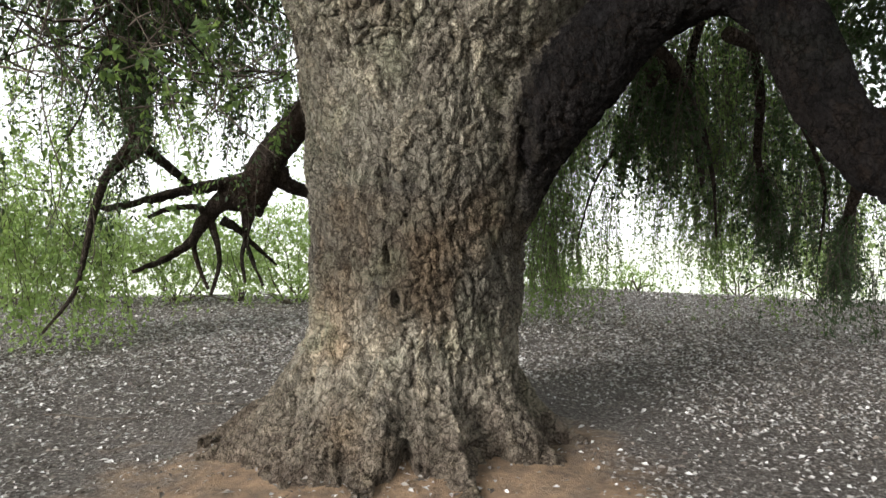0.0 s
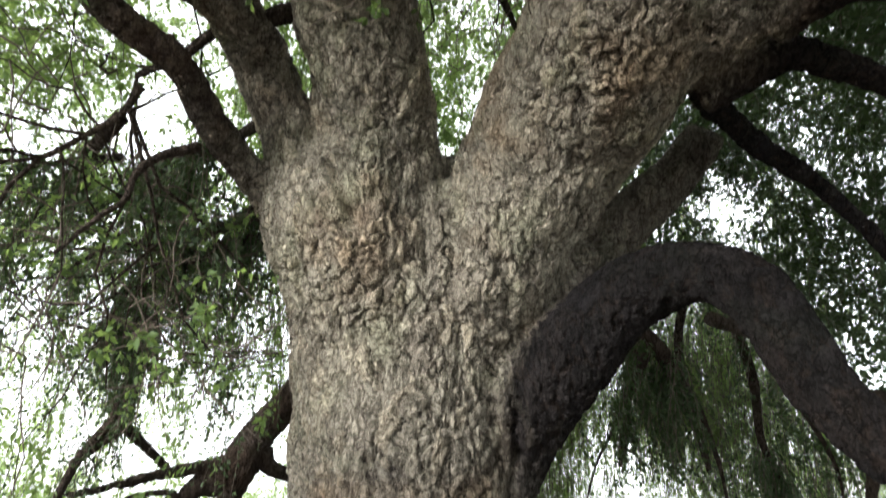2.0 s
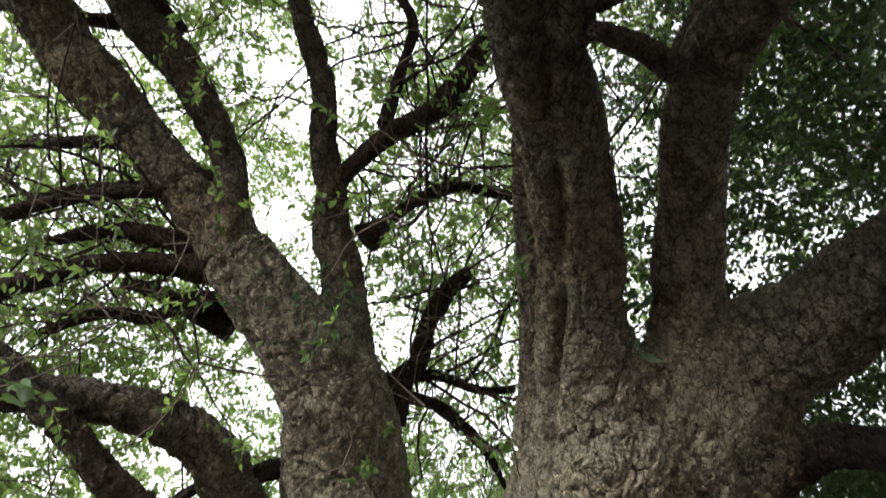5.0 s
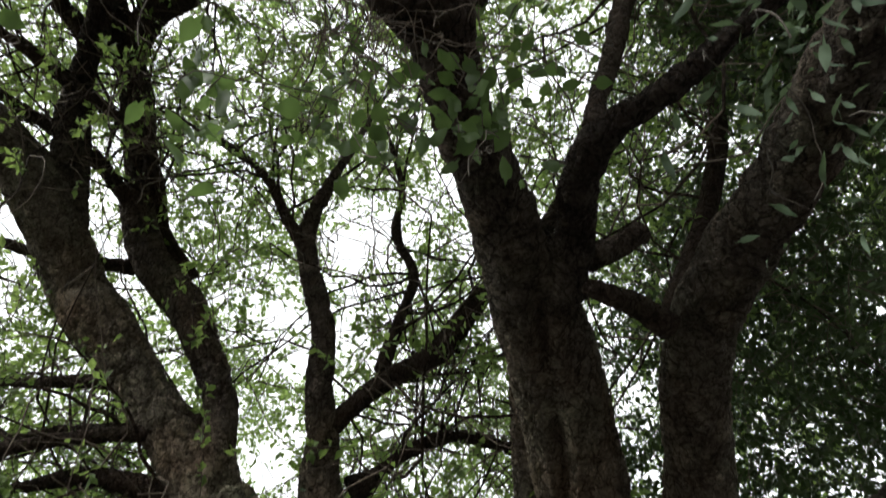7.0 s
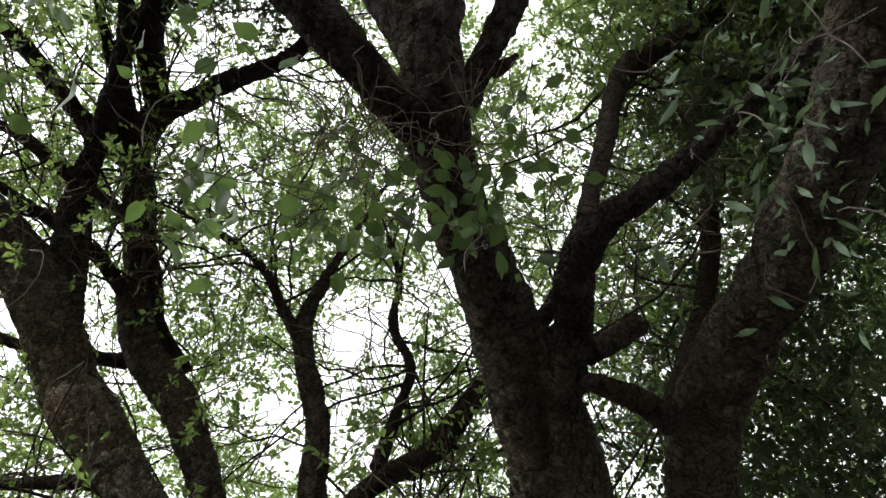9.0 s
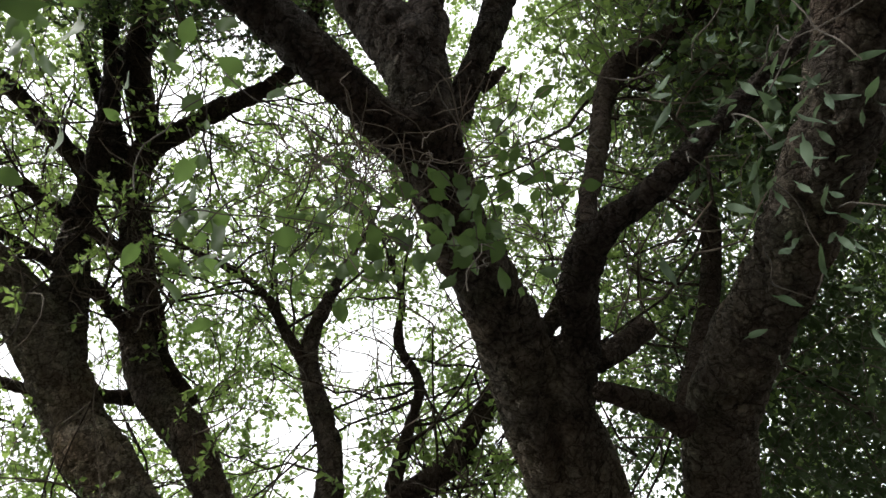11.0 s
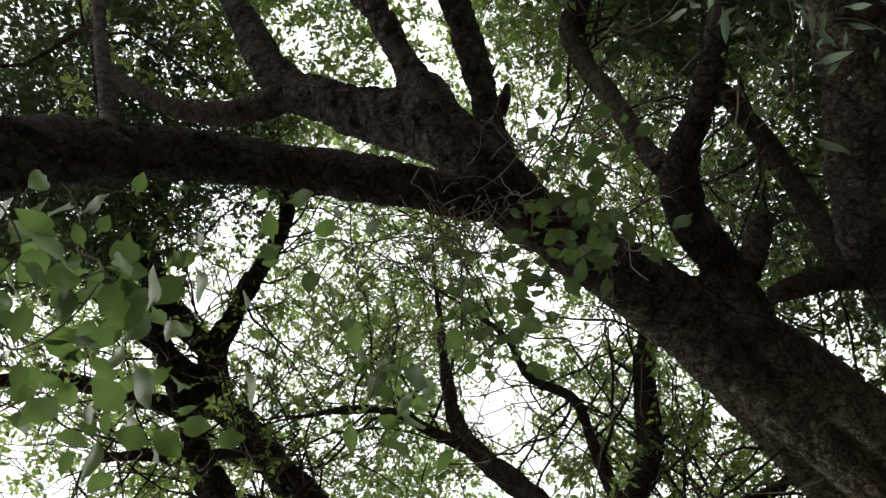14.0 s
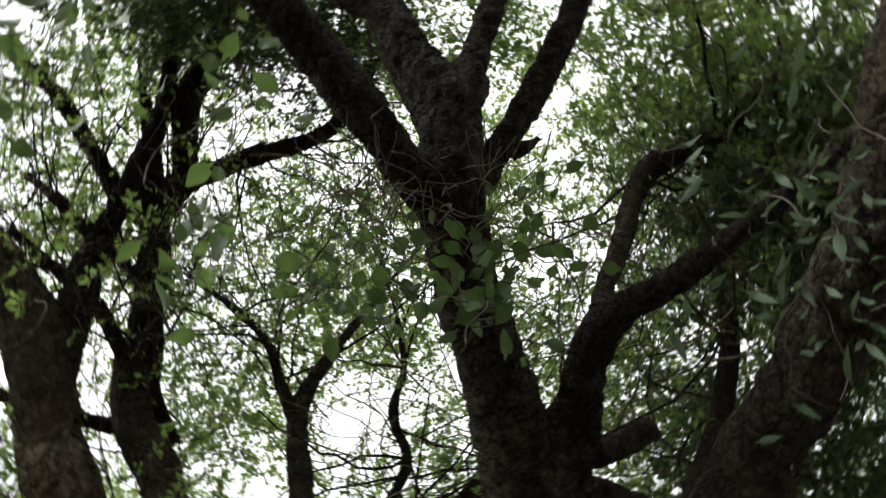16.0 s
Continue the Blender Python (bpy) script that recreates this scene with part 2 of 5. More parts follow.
def cork(p, size, axis=(0, 0, 1)):
    """Cork bark at p: height, about -1 in the cracks to 1 on the lumps; a number per lump; how far out of the cracks. size: a lump's width; axis: the way along which they are drawn out."""
    axis = unit(np.array(axis, float))
    q = p + size * np.stack([value_noise(p, 1.1 / size, s) - 0.5 for s in (5, 6, 7)], 1) * 1.1
    q = q / size
    q = q - 0.58 * (q @ axis)[:, None] * axis
    f1, f2, own = cells(q, 11)
    g1, g2, _ = cells(q * 2.0 + 3, 31)
    wide = 0.07 + 0.2 * value_noise(p, 0.55 / size, 17)
    lump = np.clip((f2 - f1) / wide, 0, 1) ** 0.55
    split = np.clip((g2 - g1) / 0.16, 0, 1) ** 0.6
    split = 1 - (1 - split) * np.clip(3.5 * (value_noise(p, 0.7 / size, 19) - 0.42), 0, 1)
    long = furrow(q * 0.62, 61)
    h = lump * (0.6 + 0.5 * own) + 0.5 * split + 0.75 * long + 0.7 * (value_noise(p, 0.4 / size, 3) - 0.5) - 2.0
    return h, own, lump * split * (0.3 + 0.7 * np.clip(1.6 * long, 0, 1))


def spline(points, step):
    """A smooth line through rows of (x, y, z, r), at about that step."""
    p = np.array(points, float)
    p = np.vstack([2 * p[0] - p[1], p, 2 * p[-1] - p[-2]])
    p[:, 3] = np.maximum(p[:, 3], 0.002)
    out = []
    for k in range(1, len(p) - 2):
        n = max(2, int(np.linalg.norm(p[k + 1, :3] - p[k, :3]) / step))
        u = np.linspace(0, 1, n, endpoint=False)[:, None]
        a, b_, c, d = p[k - 1], p[k], p[k + 1], p[k + 2]
        out.append(0.5 * (2 * b_ + (c - a) * u + (2 * a - 5 * b_ + 4 * c - d) * u ** 2 + (3 * b_ - a - 3 * c + d) * u ** 3))
    out.append(p[-2:-1])
    out = np.vstack(out)
    out[:, 3] = np.maximum(out[:, 3], 0.002)
    return out


def tube(line, sides, rough=0.0, size=0.05, seed=0):
    """Vertices and faces of a round, closed branch along a line of (x, y, z, r)."""
    c, r = line[:, :3], line[:, 3]
    d = np.gradient(c, axis=0)
    d /= np.linalg.norm(d, axis=1, keepdims=True) + 1e-9
    u = np.zeros_like(c)
    u[0] = np.cross(d[0], (0.3, 0.9, 0.2) if abs(d[0][1]) < 0.9 else (1, 0, 0))
    u[0] /= np.linalg.norm(u[0])
    for k in range(1, len(c)):
        u[k] = u[k - 1] - d[k] * (u[k - 1] @ d[k])
        u[k] /= np.linalg.norm(u[k]) + 1e-9
    w = np.cross(d, u)
    a = np.linspace(0, 2 * math.pi, sides, endpoint=False)
    ring = np.cos(a)[None, :, None] * u[:, None] + np.sin(a)[None, :, None] * w[:, None]
    rr = np.repeat(r[:, None], sides, 1)
    if rough:
        s = np.concatenate([[0], np.cumsum(np.linalg.norm(np.diff(c, axis=0), axis=1))])
        flat = np.stack([np.cos(a)[None] * r[:, None] + 0 * s[:, None], np.sin(a)[None] * r[:, None] + 0 * s[:, None], np.repeat(s[:, None], sides, 1)], 2).reshape(-1, 3)
        flat += seed * 3.7
        rr = rr * (1 + 0.22 * (value_noise(flat, 2.2, 9) - 0.5).reshape(rr.shape)) + rough * cork(flat, size)[0].reshape(rr.shape)
    v = (c[:, None] + ring * rr[:, :, None]).reshape(-1, 3)
    n = len(c)
    i = np.arange(n - 1)[:, None] * sides
    j = np.arange(sides)[None]
    k = (j + 1) % sides
    f = np.stack([i + j, i + k, i + sides + k, i + sides + j], 2).reshape(-1, 4).tolist()
    f += [list(range(sides))[::-1], list(range((n - 1) * sides, n * sides))]
    return v, f


def part(name, bm, mat, parent=None, label="", smooth=False):
    """Links (vertices, faces) or a mesh as one mesh object."""
    me = bm
    if not isinstance(bm, bpy.types.Mesh):
        me = bpy.data.meshes.new(name)
        me.from_pydata([tuple(x) for x in bm[0]], [], bm[1])
    if not me.materials:
        me.materials.append(mat)
    if smooth:
        me.polygons.foreach_set("use_smooth", [True] * len(me.polygons))
    ob = new(name, me)
    ob.parent = parent
    return tagged(ob, label)


def quads(name, verts, count, mat, parent=None, label="", kind=""):
    """One mesh of many four-cornered leaves; verts: count x 4 x 3."""
    me = bpy.data.meshes.new(name)
    tri = np.array([0, 1, 2, 0, 2, 3], np.int32)
    me.vertices.add(count * 4)
    me.vertices.foreach_set("co", verts.astype(np.float32).ravel())
    me.loops.add(count * 6)
    me.loops.foreach_set("vertex_index", (np.arange(count, dtype=np.int32)[:, None] * 4 + tri).ravel())
    me.polygons.add(count * 2)
    me.polygons.foreach_set("loop_start", np.arange(count * 2, dtype=np.int32) * 3)
    me.update()
    me.materials.append(mat)
    ob = new(name, me)
    ob.parent = parent
    return tagged(ob, label, kind=kind)


rng = np.random.default_rng(7)


def leaf_quads(at, way, length, width, flat=0.5):
    """Folded, pointed leaves: base at, tip along way."""
    n = len(at)
    side = unit(np.cross(way, unit(rng.normal(size=(n, 3)) + np.array([0, 0, flat]))))
    up = np.cross(side, way)
    mid = at + way * length[:, None] * 0.45
    v = np.empty((n, 4, 3))
    v[:, 0] = at
    v[:, 2] = at + way * length[:, None] - up * length[:, None] * 0.12
    fold = up * width[:, None] * 0.18
    v[:, 1] = mid + side * width[:, None] * 0.5 + fold
    v[:, 3] = mid - side * width[:, None] * 0.5 + fold
    return v


def sprays(roots, ways, length, droop, leaves, leaf, thin=0.004):
    """Leafy shoots: each a bending stem of five joints with leaves on both sides. Returns leaf corners and stem (vertices, faces)."""
    n, m = len(roots), 6
    pts = np.empty((n, m, 3))
    pts[:, 0] = roots
    w = unit(ways)
    step = (length / (m - 1))[:, None]
    for k in range(1, m):
        w = unit(w + np.array([0, 0, -1.0]) * droop[:, None] + rng.normal(0, 0.16, (n, 3)))
        pts[:, k] = pts[:, k - 1] + w * step
    u = rng.random((n, leaves)) * (m - 1.001)
    i = u.astype(int)
    f = (u - i)[..., None]
    r = np.arange(n)[:, None]
    a, b_ = pts[r, i], pts[r, i + 1]
    at = (a * (1 - f) + b_ * f).reshape(-1, 3)
    along = unit(b_ - a).reshape(-1, 3)
    out = unit(along * 0.55 + unit(rng.normal(size=at.shape)) * 0.9 + np.array([0, 0, -0.25]))
    size = rng.uniform(0.6, 1.25, len(at)) * leaf
    lv = leaf_quads(at + out * 0.015, out, size, size * rng.uniform(0.42, 0.62, len(at)))
    # stems: three-sided
    ring = np.array([[1, 0, 0], [-0.5, 0.87, 0], [-0.5, -0.87, 0]])
    taper = np.linspace(1, 0.35, m)[None, :, None, None] * thin
    sv = (pts[:, :, None] + (ring[None, None] + np.array([0, 0, 0.0])) * taper).reshape(-1, 3)
    base = (np.arange(n)[:, None, None] * m + np.arange(m - 1)[None, :, None]) * 3
    j = np.arange(3)[None, None]
    k = (j + 1) % 3
    sf = np.stack([base + j, base + k, base + 3 + k, base + 3 + j], 3).reshape(-1, 4)
    return lv, sv, sf


def stems_mesh(name, sv, sf, mat, parent, label="", kind=""):
    me = bpy.data.meshes.new(name)
    me.vertices.add(len(sv))
    me.vertices.foreach_set("co", sv.astype(np.float32).ravel())
    me.loops.add(sf.size)
    me.loops.foreach_set("vertex_index", sf.astype(np.int32).ravel())
    me.polygons.add(len(sf))
    me.polygons.foreach_set("loop_start", np.arange(len(sf), dtype=np.int32) * 4)
    me.update()
    me.materials.append(mat)
    ob = new(name, me)
    ob.parent = parent
    return tagged(ob, label, kind=kind)


# ---- ground ----
def ground_height(x, y):
    p = np.stack([x, y, 0 * x], -1).reshape(-1, 3)
    h = 0.10 * (value_noise(p, 0.45, 1) - 0.5) + 0.035 * (value_noise(p, 2.5, 2) - 0.5) + 0.016 * (value_noise(p, 9.0, 4) - 0.5)
    h = h.reshape(np.shape(x))
    r = np.hypot(x + 0.3, y - 4.9)
    h = h + 0.12 * np.exp(-(r / 1.5) ** 2)
    crest = 15.0 + 3.0 * np.exp(-((x - 2.5) / 4.0) ** 2) - 0.08 * x
    return h - 0.16 * np.maximum(0, y - crest) ** 1.15 * (y < 60) - 0.16 * 45 ** 1.15 * (y >= 60)


def sheet(name, xs, ys, mat):
    X, Y = np.meshgrid(xs, ys)
    Z = ground_height(X, Y)
    v = np.stack([X, Y, Z], 2).reshape(-1, 3)
    nx = len(xs)
    i = (np.arange(len(ys) - 1)[:, None] * nx + np.arange(nx - 1)[None]).ravel()
    f = np.stack([i, i + 1, i + nx + 1, i + nx], 1)
    return v, f.tolist()


def graded(a, b_, fine, far):
    mid = np.arange(a, b_, fine)
    out = [mid[-1] + fine]
    while out[-1] < far:
        out.append(out[-1] + max(fine, 0.12 * (out[-1] - b_)))
    lo = [a - fine]
    while lo[-1] > -far:
        lo.append(lo[-1] - max(fine, 0.12 * (a - lo[-1])))
    return np.concatenate([lo[::-1], mid, out])


ground = part("ground", sheet("ground", graded(-9, 9, 0.09, 900), graded(2, 20, 0.09, 900), SOIL), SOIL, None, "", True)
tagged(ground, "brown soil under dry leaf litter, bare and tan round the trunk", "ground", kind="structure")
ground.data.materials.append(GRASS)
cy = np.empty(len(ground.data.polygons) * 3, np.float32)
ground.data.polygons.foreach_get("center", cy)
cy = cy.reshape(-1, 3)
out = (cy[:, 1] > 17.5 + 1.5 * np.sin(cy[:, 0] * 0.7)) | (np.hypot(cy[:, 0], cy[:, 1]) > 26)
ground.data.polygons.foreach_set("material_index", out.astype(np.int32))


def scatter_litter(n):
    """Dry leaves lying on the ground, few on the bare soil round the trunk."""
    x = np.concatenate([rng.uniform(-8, 8, n), rng.uniform(-13, 13, int(0.9 * n))])
    y = np.concatenate([rng.uniform(3.2, 12, n), rng.uniform(7.5, 17.5, int(0.9 * n))])
    p = np.stack([x, y, 0 * x], 1)
    r = np.hypot(x + 0.45, (y - 4.75) * 1.25)
    dens = np.clip((r + 2.0 * (value_noise(p, 1.6, 8) - 0.5) - 1.35) / 1.6, 0.1, 1) * np.clip(0.35 + 1.3 * value_noise(p, 0.9, 12), 0, 1)
    keep = (rng.random(len(x)) < dens) & (np.hypot(x + 0.25, y - 4.95) > 0.8)
    x, y = x[keep], y[keep]
    z = ground_height(x, y) + rng.uniform(0.004, 0.03, len(x))
    a = rng.uniform(0, 2 * math.pi, len(x))
    way = unit(np.stack([np.cos(a), np.sin(a), rng.normal(0, 0.22, len(x))], 1))
    size = rng.uniform(0.022, 0.066, len(x)) * np.clip(0.8 + 0.05 * y, 1, 1.5) * rng.uniform(0.7, 1.0, len(x))
    v = leaf_quads(np.stack([x, y, z], 1), way, size, size * rng.uniform(0.35, 0.6, len(x)), 3.0)
    return quads("leaf_litter", v, len(x), DRY_LEAF, None, "dry grey and brown oak leaves strewn over the soil", "stuff")


tagged(scatter_litter(105000), category="leaf litter")


def fallen_twig(x, y, length, ang):
    """A dry crooked stick lying on the litter."""
    pts, a = [], ang
    for k in range(6):
        z = float(ground_height(np.array([x]), np.array([y]))[0]) + 0.014
        pts.append((x, y, z, 0.008 * (1 - 0.12 * k) * length))
        a += rng.normal(0, 0.22)
        x, y = x + math.cos(a) * length / 5, y + math.sin(a) * length / 5
    ob = part("fallen_twig", tube(spline(pts, 0.05), 6), TWIG)
    tagged(ob, "dry brown stick lying on the leaf litter", "twig", "fallen twigs")


for k in range(26):
    fallen_twig(rng.uniform(-5.5, 5.5), rng.uniform(4.0, 11.0), rng.uniform(0.35, 1.1), rng.normal(0.1, 0.5))

# ---- the old tree ----
tree = tagged(new("cork_oak"), "huge old oak with furrowed corky bark and weeping leafy boughs", "tree")
tree.location = (0, 0, 0)
STEMS, BOUGHS, WEEPING = [], [], []


def stem(points, shade_stain=None):
    STEMS.append([(*p, s) for p, s in zip(points, shade_stain or [0] * len(points))])


def limb(points):
    BOUGHS.append(points)


def bough(points):
    BOUGHS.append(points)
    WEEPING.append(points)


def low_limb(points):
    # near-black values: the low arm's shade is put into its colour
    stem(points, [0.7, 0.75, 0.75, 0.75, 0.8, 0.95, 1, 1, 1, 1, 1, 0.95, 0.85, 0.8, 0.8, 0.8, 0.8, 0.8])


# second list: how much near-black shade is painted into the bark
stem([(-0.24, 4.95, -0.4, 0.871), (-0.23, 4.95, 0.03, 0.839), (-0.22, 4.95, 0.46, 0.812), (-0.2, 4.95, 1.15, 0.796), (-0.18, 4.95, 1.79, 0.823), (-0.18, 4.93, 2.51, 0.862), (-0.16, 4.9, 3, 0.947), (-0.12, 4.85, 3.36, 0.969), (-0.12, 4.85, 3.74, 0.815), (-0.16, 4.9, 4.06, 0.516), (-0.19, 4.9, 4.32, 0.144)], [0.35, 0.38, 0.42, 0.5, 0.48, 0.38, 0.15, 0, 0, 0, 0])
stem([(-0.35, 4.9, 2.29, 0.428), (-0.37, 4.67, 2.89, 0.63), (-0.54, 4.28, 3.52, 0.616), (-0.43, 4.23, 3.82, 0.499), (-0.45, 3.96, 4.32, 0.43), (-0.55, 3.64, 4.77, 0.432), (-0.61, 3.23, 4.97, 0.379), (-0.86, 2.85, 5.18, 0.325), (-1.12, 2.58, 5.32, 0.276), (-1.35, 2.33, 5.47, 0.239)])
stem([(-0.63, 4.61, 2.88, 0.247), (-0.69, 4.33, 3.29, 0.451), (-0.88, 4.27, 3.49, 0.352), (-1.02, 4.13, 4.03, 0.212), (-1.23, 3.92, 4.53, 0.211), (-1.38, 3.41, 4.67, 0.18), (-1.65, 3.12, 4.69, 0.16), (-1.93, 2.94, 4.63, 0.139), (-2.23, 2.8, 4.57, 0.116), (-2.47, 2.77, 4.48, 0.098), (-2.73, 2.75, 4.34, 0.105), (-3, 2.79, 4.19, 0.09), (-3.29, 2.86, 3.95, 0.071), (-3.63, 3.03, 3.65, 0.039)])
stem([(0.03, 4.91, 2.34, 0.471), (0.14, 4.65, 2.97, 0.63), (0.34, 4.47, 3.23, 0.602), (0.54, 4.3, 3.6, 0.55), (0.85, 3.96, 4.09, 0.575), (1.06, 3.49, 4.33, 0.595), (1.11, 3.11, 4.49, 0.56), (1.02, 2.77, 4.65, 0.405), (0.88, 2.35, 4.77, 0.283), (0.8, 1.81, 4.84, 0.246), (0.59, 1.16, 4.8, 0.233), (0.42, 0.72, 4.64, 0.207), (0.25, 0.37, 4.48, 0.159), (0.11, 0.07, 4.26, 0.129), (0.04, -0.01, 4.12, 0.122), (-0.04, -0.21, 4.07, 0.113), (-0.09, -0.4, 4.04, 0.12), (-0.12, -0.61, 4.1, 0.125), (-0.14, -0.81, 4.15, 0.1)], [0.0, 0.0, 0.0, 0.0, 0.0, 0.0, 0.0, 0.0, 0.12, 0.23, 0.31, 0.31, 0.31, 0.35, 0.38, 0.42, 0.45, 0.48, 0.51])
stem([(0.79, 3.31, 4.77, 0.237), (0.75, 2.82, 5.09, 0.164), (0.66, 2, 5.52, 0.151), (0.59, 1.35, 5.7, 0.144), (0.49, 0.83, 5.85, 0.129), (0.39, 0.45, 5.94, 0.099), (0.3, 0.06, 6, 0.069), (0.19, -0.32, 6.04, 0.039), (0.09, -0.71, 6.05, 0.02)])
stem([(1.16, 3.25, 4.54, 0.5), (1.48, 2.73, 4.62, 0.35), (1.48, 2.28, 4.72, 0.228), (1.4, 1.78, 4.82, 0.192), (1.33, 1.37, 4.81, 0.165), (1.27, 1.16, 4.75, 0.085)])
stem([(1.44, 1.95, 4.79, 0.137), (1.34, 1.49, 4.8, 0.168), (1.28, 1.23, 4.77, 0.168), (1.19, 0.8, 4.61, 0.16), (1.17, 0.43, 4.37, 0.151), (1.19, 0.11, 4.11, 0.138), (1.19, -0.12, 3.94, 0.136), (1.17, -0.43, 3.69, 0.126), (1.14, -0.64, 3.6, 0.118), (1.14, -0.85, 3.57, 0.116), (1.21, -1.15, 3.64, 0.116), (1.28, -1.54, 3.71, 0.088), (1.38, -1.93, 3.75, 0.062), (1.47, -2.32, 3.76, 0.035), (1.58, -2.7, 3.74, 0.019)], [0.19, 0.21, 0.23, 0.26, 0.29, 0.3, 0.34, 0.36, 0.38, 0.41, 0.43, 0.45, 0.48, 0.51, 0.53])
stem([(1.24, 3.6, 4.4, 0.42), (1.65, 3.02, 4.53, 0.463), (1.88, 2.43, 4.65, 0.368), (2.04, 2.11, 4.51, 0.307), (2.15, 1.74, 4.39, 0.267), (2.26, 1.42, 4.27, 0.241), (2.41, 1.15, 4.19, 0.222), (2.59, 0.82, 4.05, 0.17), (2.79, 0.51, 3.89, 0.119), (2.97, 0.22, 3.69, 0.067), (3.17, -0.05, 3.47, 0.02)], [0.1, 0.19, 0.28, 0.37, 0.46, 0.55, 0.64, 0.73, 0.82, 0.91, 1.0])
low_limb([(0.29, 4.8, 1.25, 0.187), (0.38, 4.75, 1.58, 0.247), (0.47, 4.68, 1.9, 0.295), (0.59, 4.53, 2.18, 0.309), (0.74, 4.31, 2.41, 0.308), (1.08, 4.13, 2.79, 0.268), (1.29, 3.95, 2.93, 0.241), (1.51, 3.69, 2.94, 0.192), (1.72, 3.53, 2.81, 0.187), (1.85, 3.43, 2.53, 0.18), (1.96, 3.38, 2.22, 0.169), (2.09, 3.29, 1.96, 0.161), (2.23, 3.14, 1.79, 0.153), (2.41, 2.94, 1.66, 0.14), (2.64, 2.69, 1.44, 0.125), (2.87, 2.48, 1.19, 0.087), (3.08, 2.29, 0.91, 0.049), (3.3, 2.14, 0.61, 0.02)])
stem([(-0.9, 4.65, 3.28, 0.214), (-1.12, 4.39, 3.59, 0.138), (-1.31, 4.06, 3.81, 0.121), (-1.47, 3.73, 3.96, 0.111), (-1.57, 3.37, 4.13, 0.104), (-1.82, 3.09, 4.23, 0.103), (-2.04, 2.84, 4.35, 0.103), (-2.25, 2.65, 4.45, 0.098), (-2.42, 2.49, 4.53, 0.084), (-2.63, 2.38, 4.59, 0.073), (-2.94, 2.34, 4.65, 0.058), (-3.29, 2.35, 4.61, 0.034)])
stem([(0.95, 4.68, 3.2, 0.34), (1.46, 4.53, 3.68, 0.22), (1.78, 4.43, 3.95, 0.185), (1.98, 4.33, 4.18, 0.165), (2.03, 4.25, 4.26, 0.14)], [0.5, 0.4, 0.3, 0.3, 0.2])
stem([(-1.37, 2.41, 5.53, 0.244), (-1.4, 2.08, 5.71, 0.132), (-1.51, 1.87, 6.08, 0.121), (-1.93, 1.45, 6.63, 0.154), (-2.42, 1.12, 7.07, 0.155), (-2.66, 0.7, 7.37, 0.149), (-2.74, 0.61, 7.67, 0.146), (-2.87, -0.06, 7.87, 0.14), (-2.96, -0.53, 7.91, 0.152), (-3.06, -0.92, 7.92, 0.117), (-3.15, -1.31, 7.9, 0.082), (-3.26, -1.69, 7.85, 0.046), (-3.36, -2.07, 7.76, 0.017)], [0.23, 0.27, 0.3, 0.33, 0.37, 0.4, 0.43, 0.46, 0.49, 0.53, 0.56, 0.59, 0.62])
limb([(-2.96, -0.52, 7.91, 0.154), (-2.78, -0.92, 7.95, 0.139), (-2.47, -1.09, 7.94, 0.105), (-2.03, -1.29, 7.84, 0.092), (-1.59, -1.44, 7.72, 0.084), (-1.27, -1.71, 7.62, 0.073), (-1.08, -2.17, 7.5, 0.063)])
limb([(-2.76, -0.92, 7.96, 0.112), (-2.84, -1.34, 7.96, 0.135), (-2.88, -1.75, 7.95, 0.137), (-2.75, -2.24, 7.97, 0.111), (-2.68, -2.87, 7.98, 0.086)])
limb([(-2.98, -0.5, 7.9, 0.13), (-3.17, -0.63, 7.8, 0.106), (-3.46, -0.94, 7.72, 0.084), (-3.75, -1.34, 7.59, 0.079), (-3.99, -1.59, 7.49, 0.068), (-4.46, -1.88, 7.32, 0.051)])
stem([(-1.3, 2.48, 5.51, 0.244), (-1.62, 2.19, 5.75, 0.199), (-2.08, 1.82, 6.1, 0.182), (-2.5, 1.46, 6.38, 0.223), (-2.74, 1.39, 6.62, 0.224), (-3.13, 0.66, 6.78, 0.221), (-3.45, 0.24, 6.85, 0.206), (-3.9, -0.17, 6.79, 0.165), (-4.21, -0.41, 6.72, 0.126), (-4.52, -0.64, 6.62, 0.089), (-4.84, -0.84, 6.49, 0.05), (-5.16, -1.03, 6.33, 0.017)], [0.08, 0.12, 0.15, 0.19, 0.22, 0.26, 0.29, 0.33, 0.36, 0.4, 0.43, 0.47])
stem([(-2.9, 1.07, 6.73, 0.135), (-3.01, 0.53, 6.99, 0.139), (-3.1, 0.08, 7.19, 0.144), (-3.11, -0.36, 7.4, 0.101), (-2.99, -0.93, 7.51, 0.117), (-2.97, -1.24, 7.58, 0.099), (-2.97, -1.67, 7.71, 0.087), (-3.05, -2.22, 7.72, 0.073), (-3.13, -2.61, 7.7, 0.056), (-3.2, -3, 7.65, 0.039), (-3.29, -3.38, 7.57, 0.022), (-3.36, -3.76, 7.45, 0.017)], [0.47, 0.48, 0.5, 0.51, 0.52, 0.54, 0.55, 0.57, 0.58, 0.59, 0.61, 0.62])
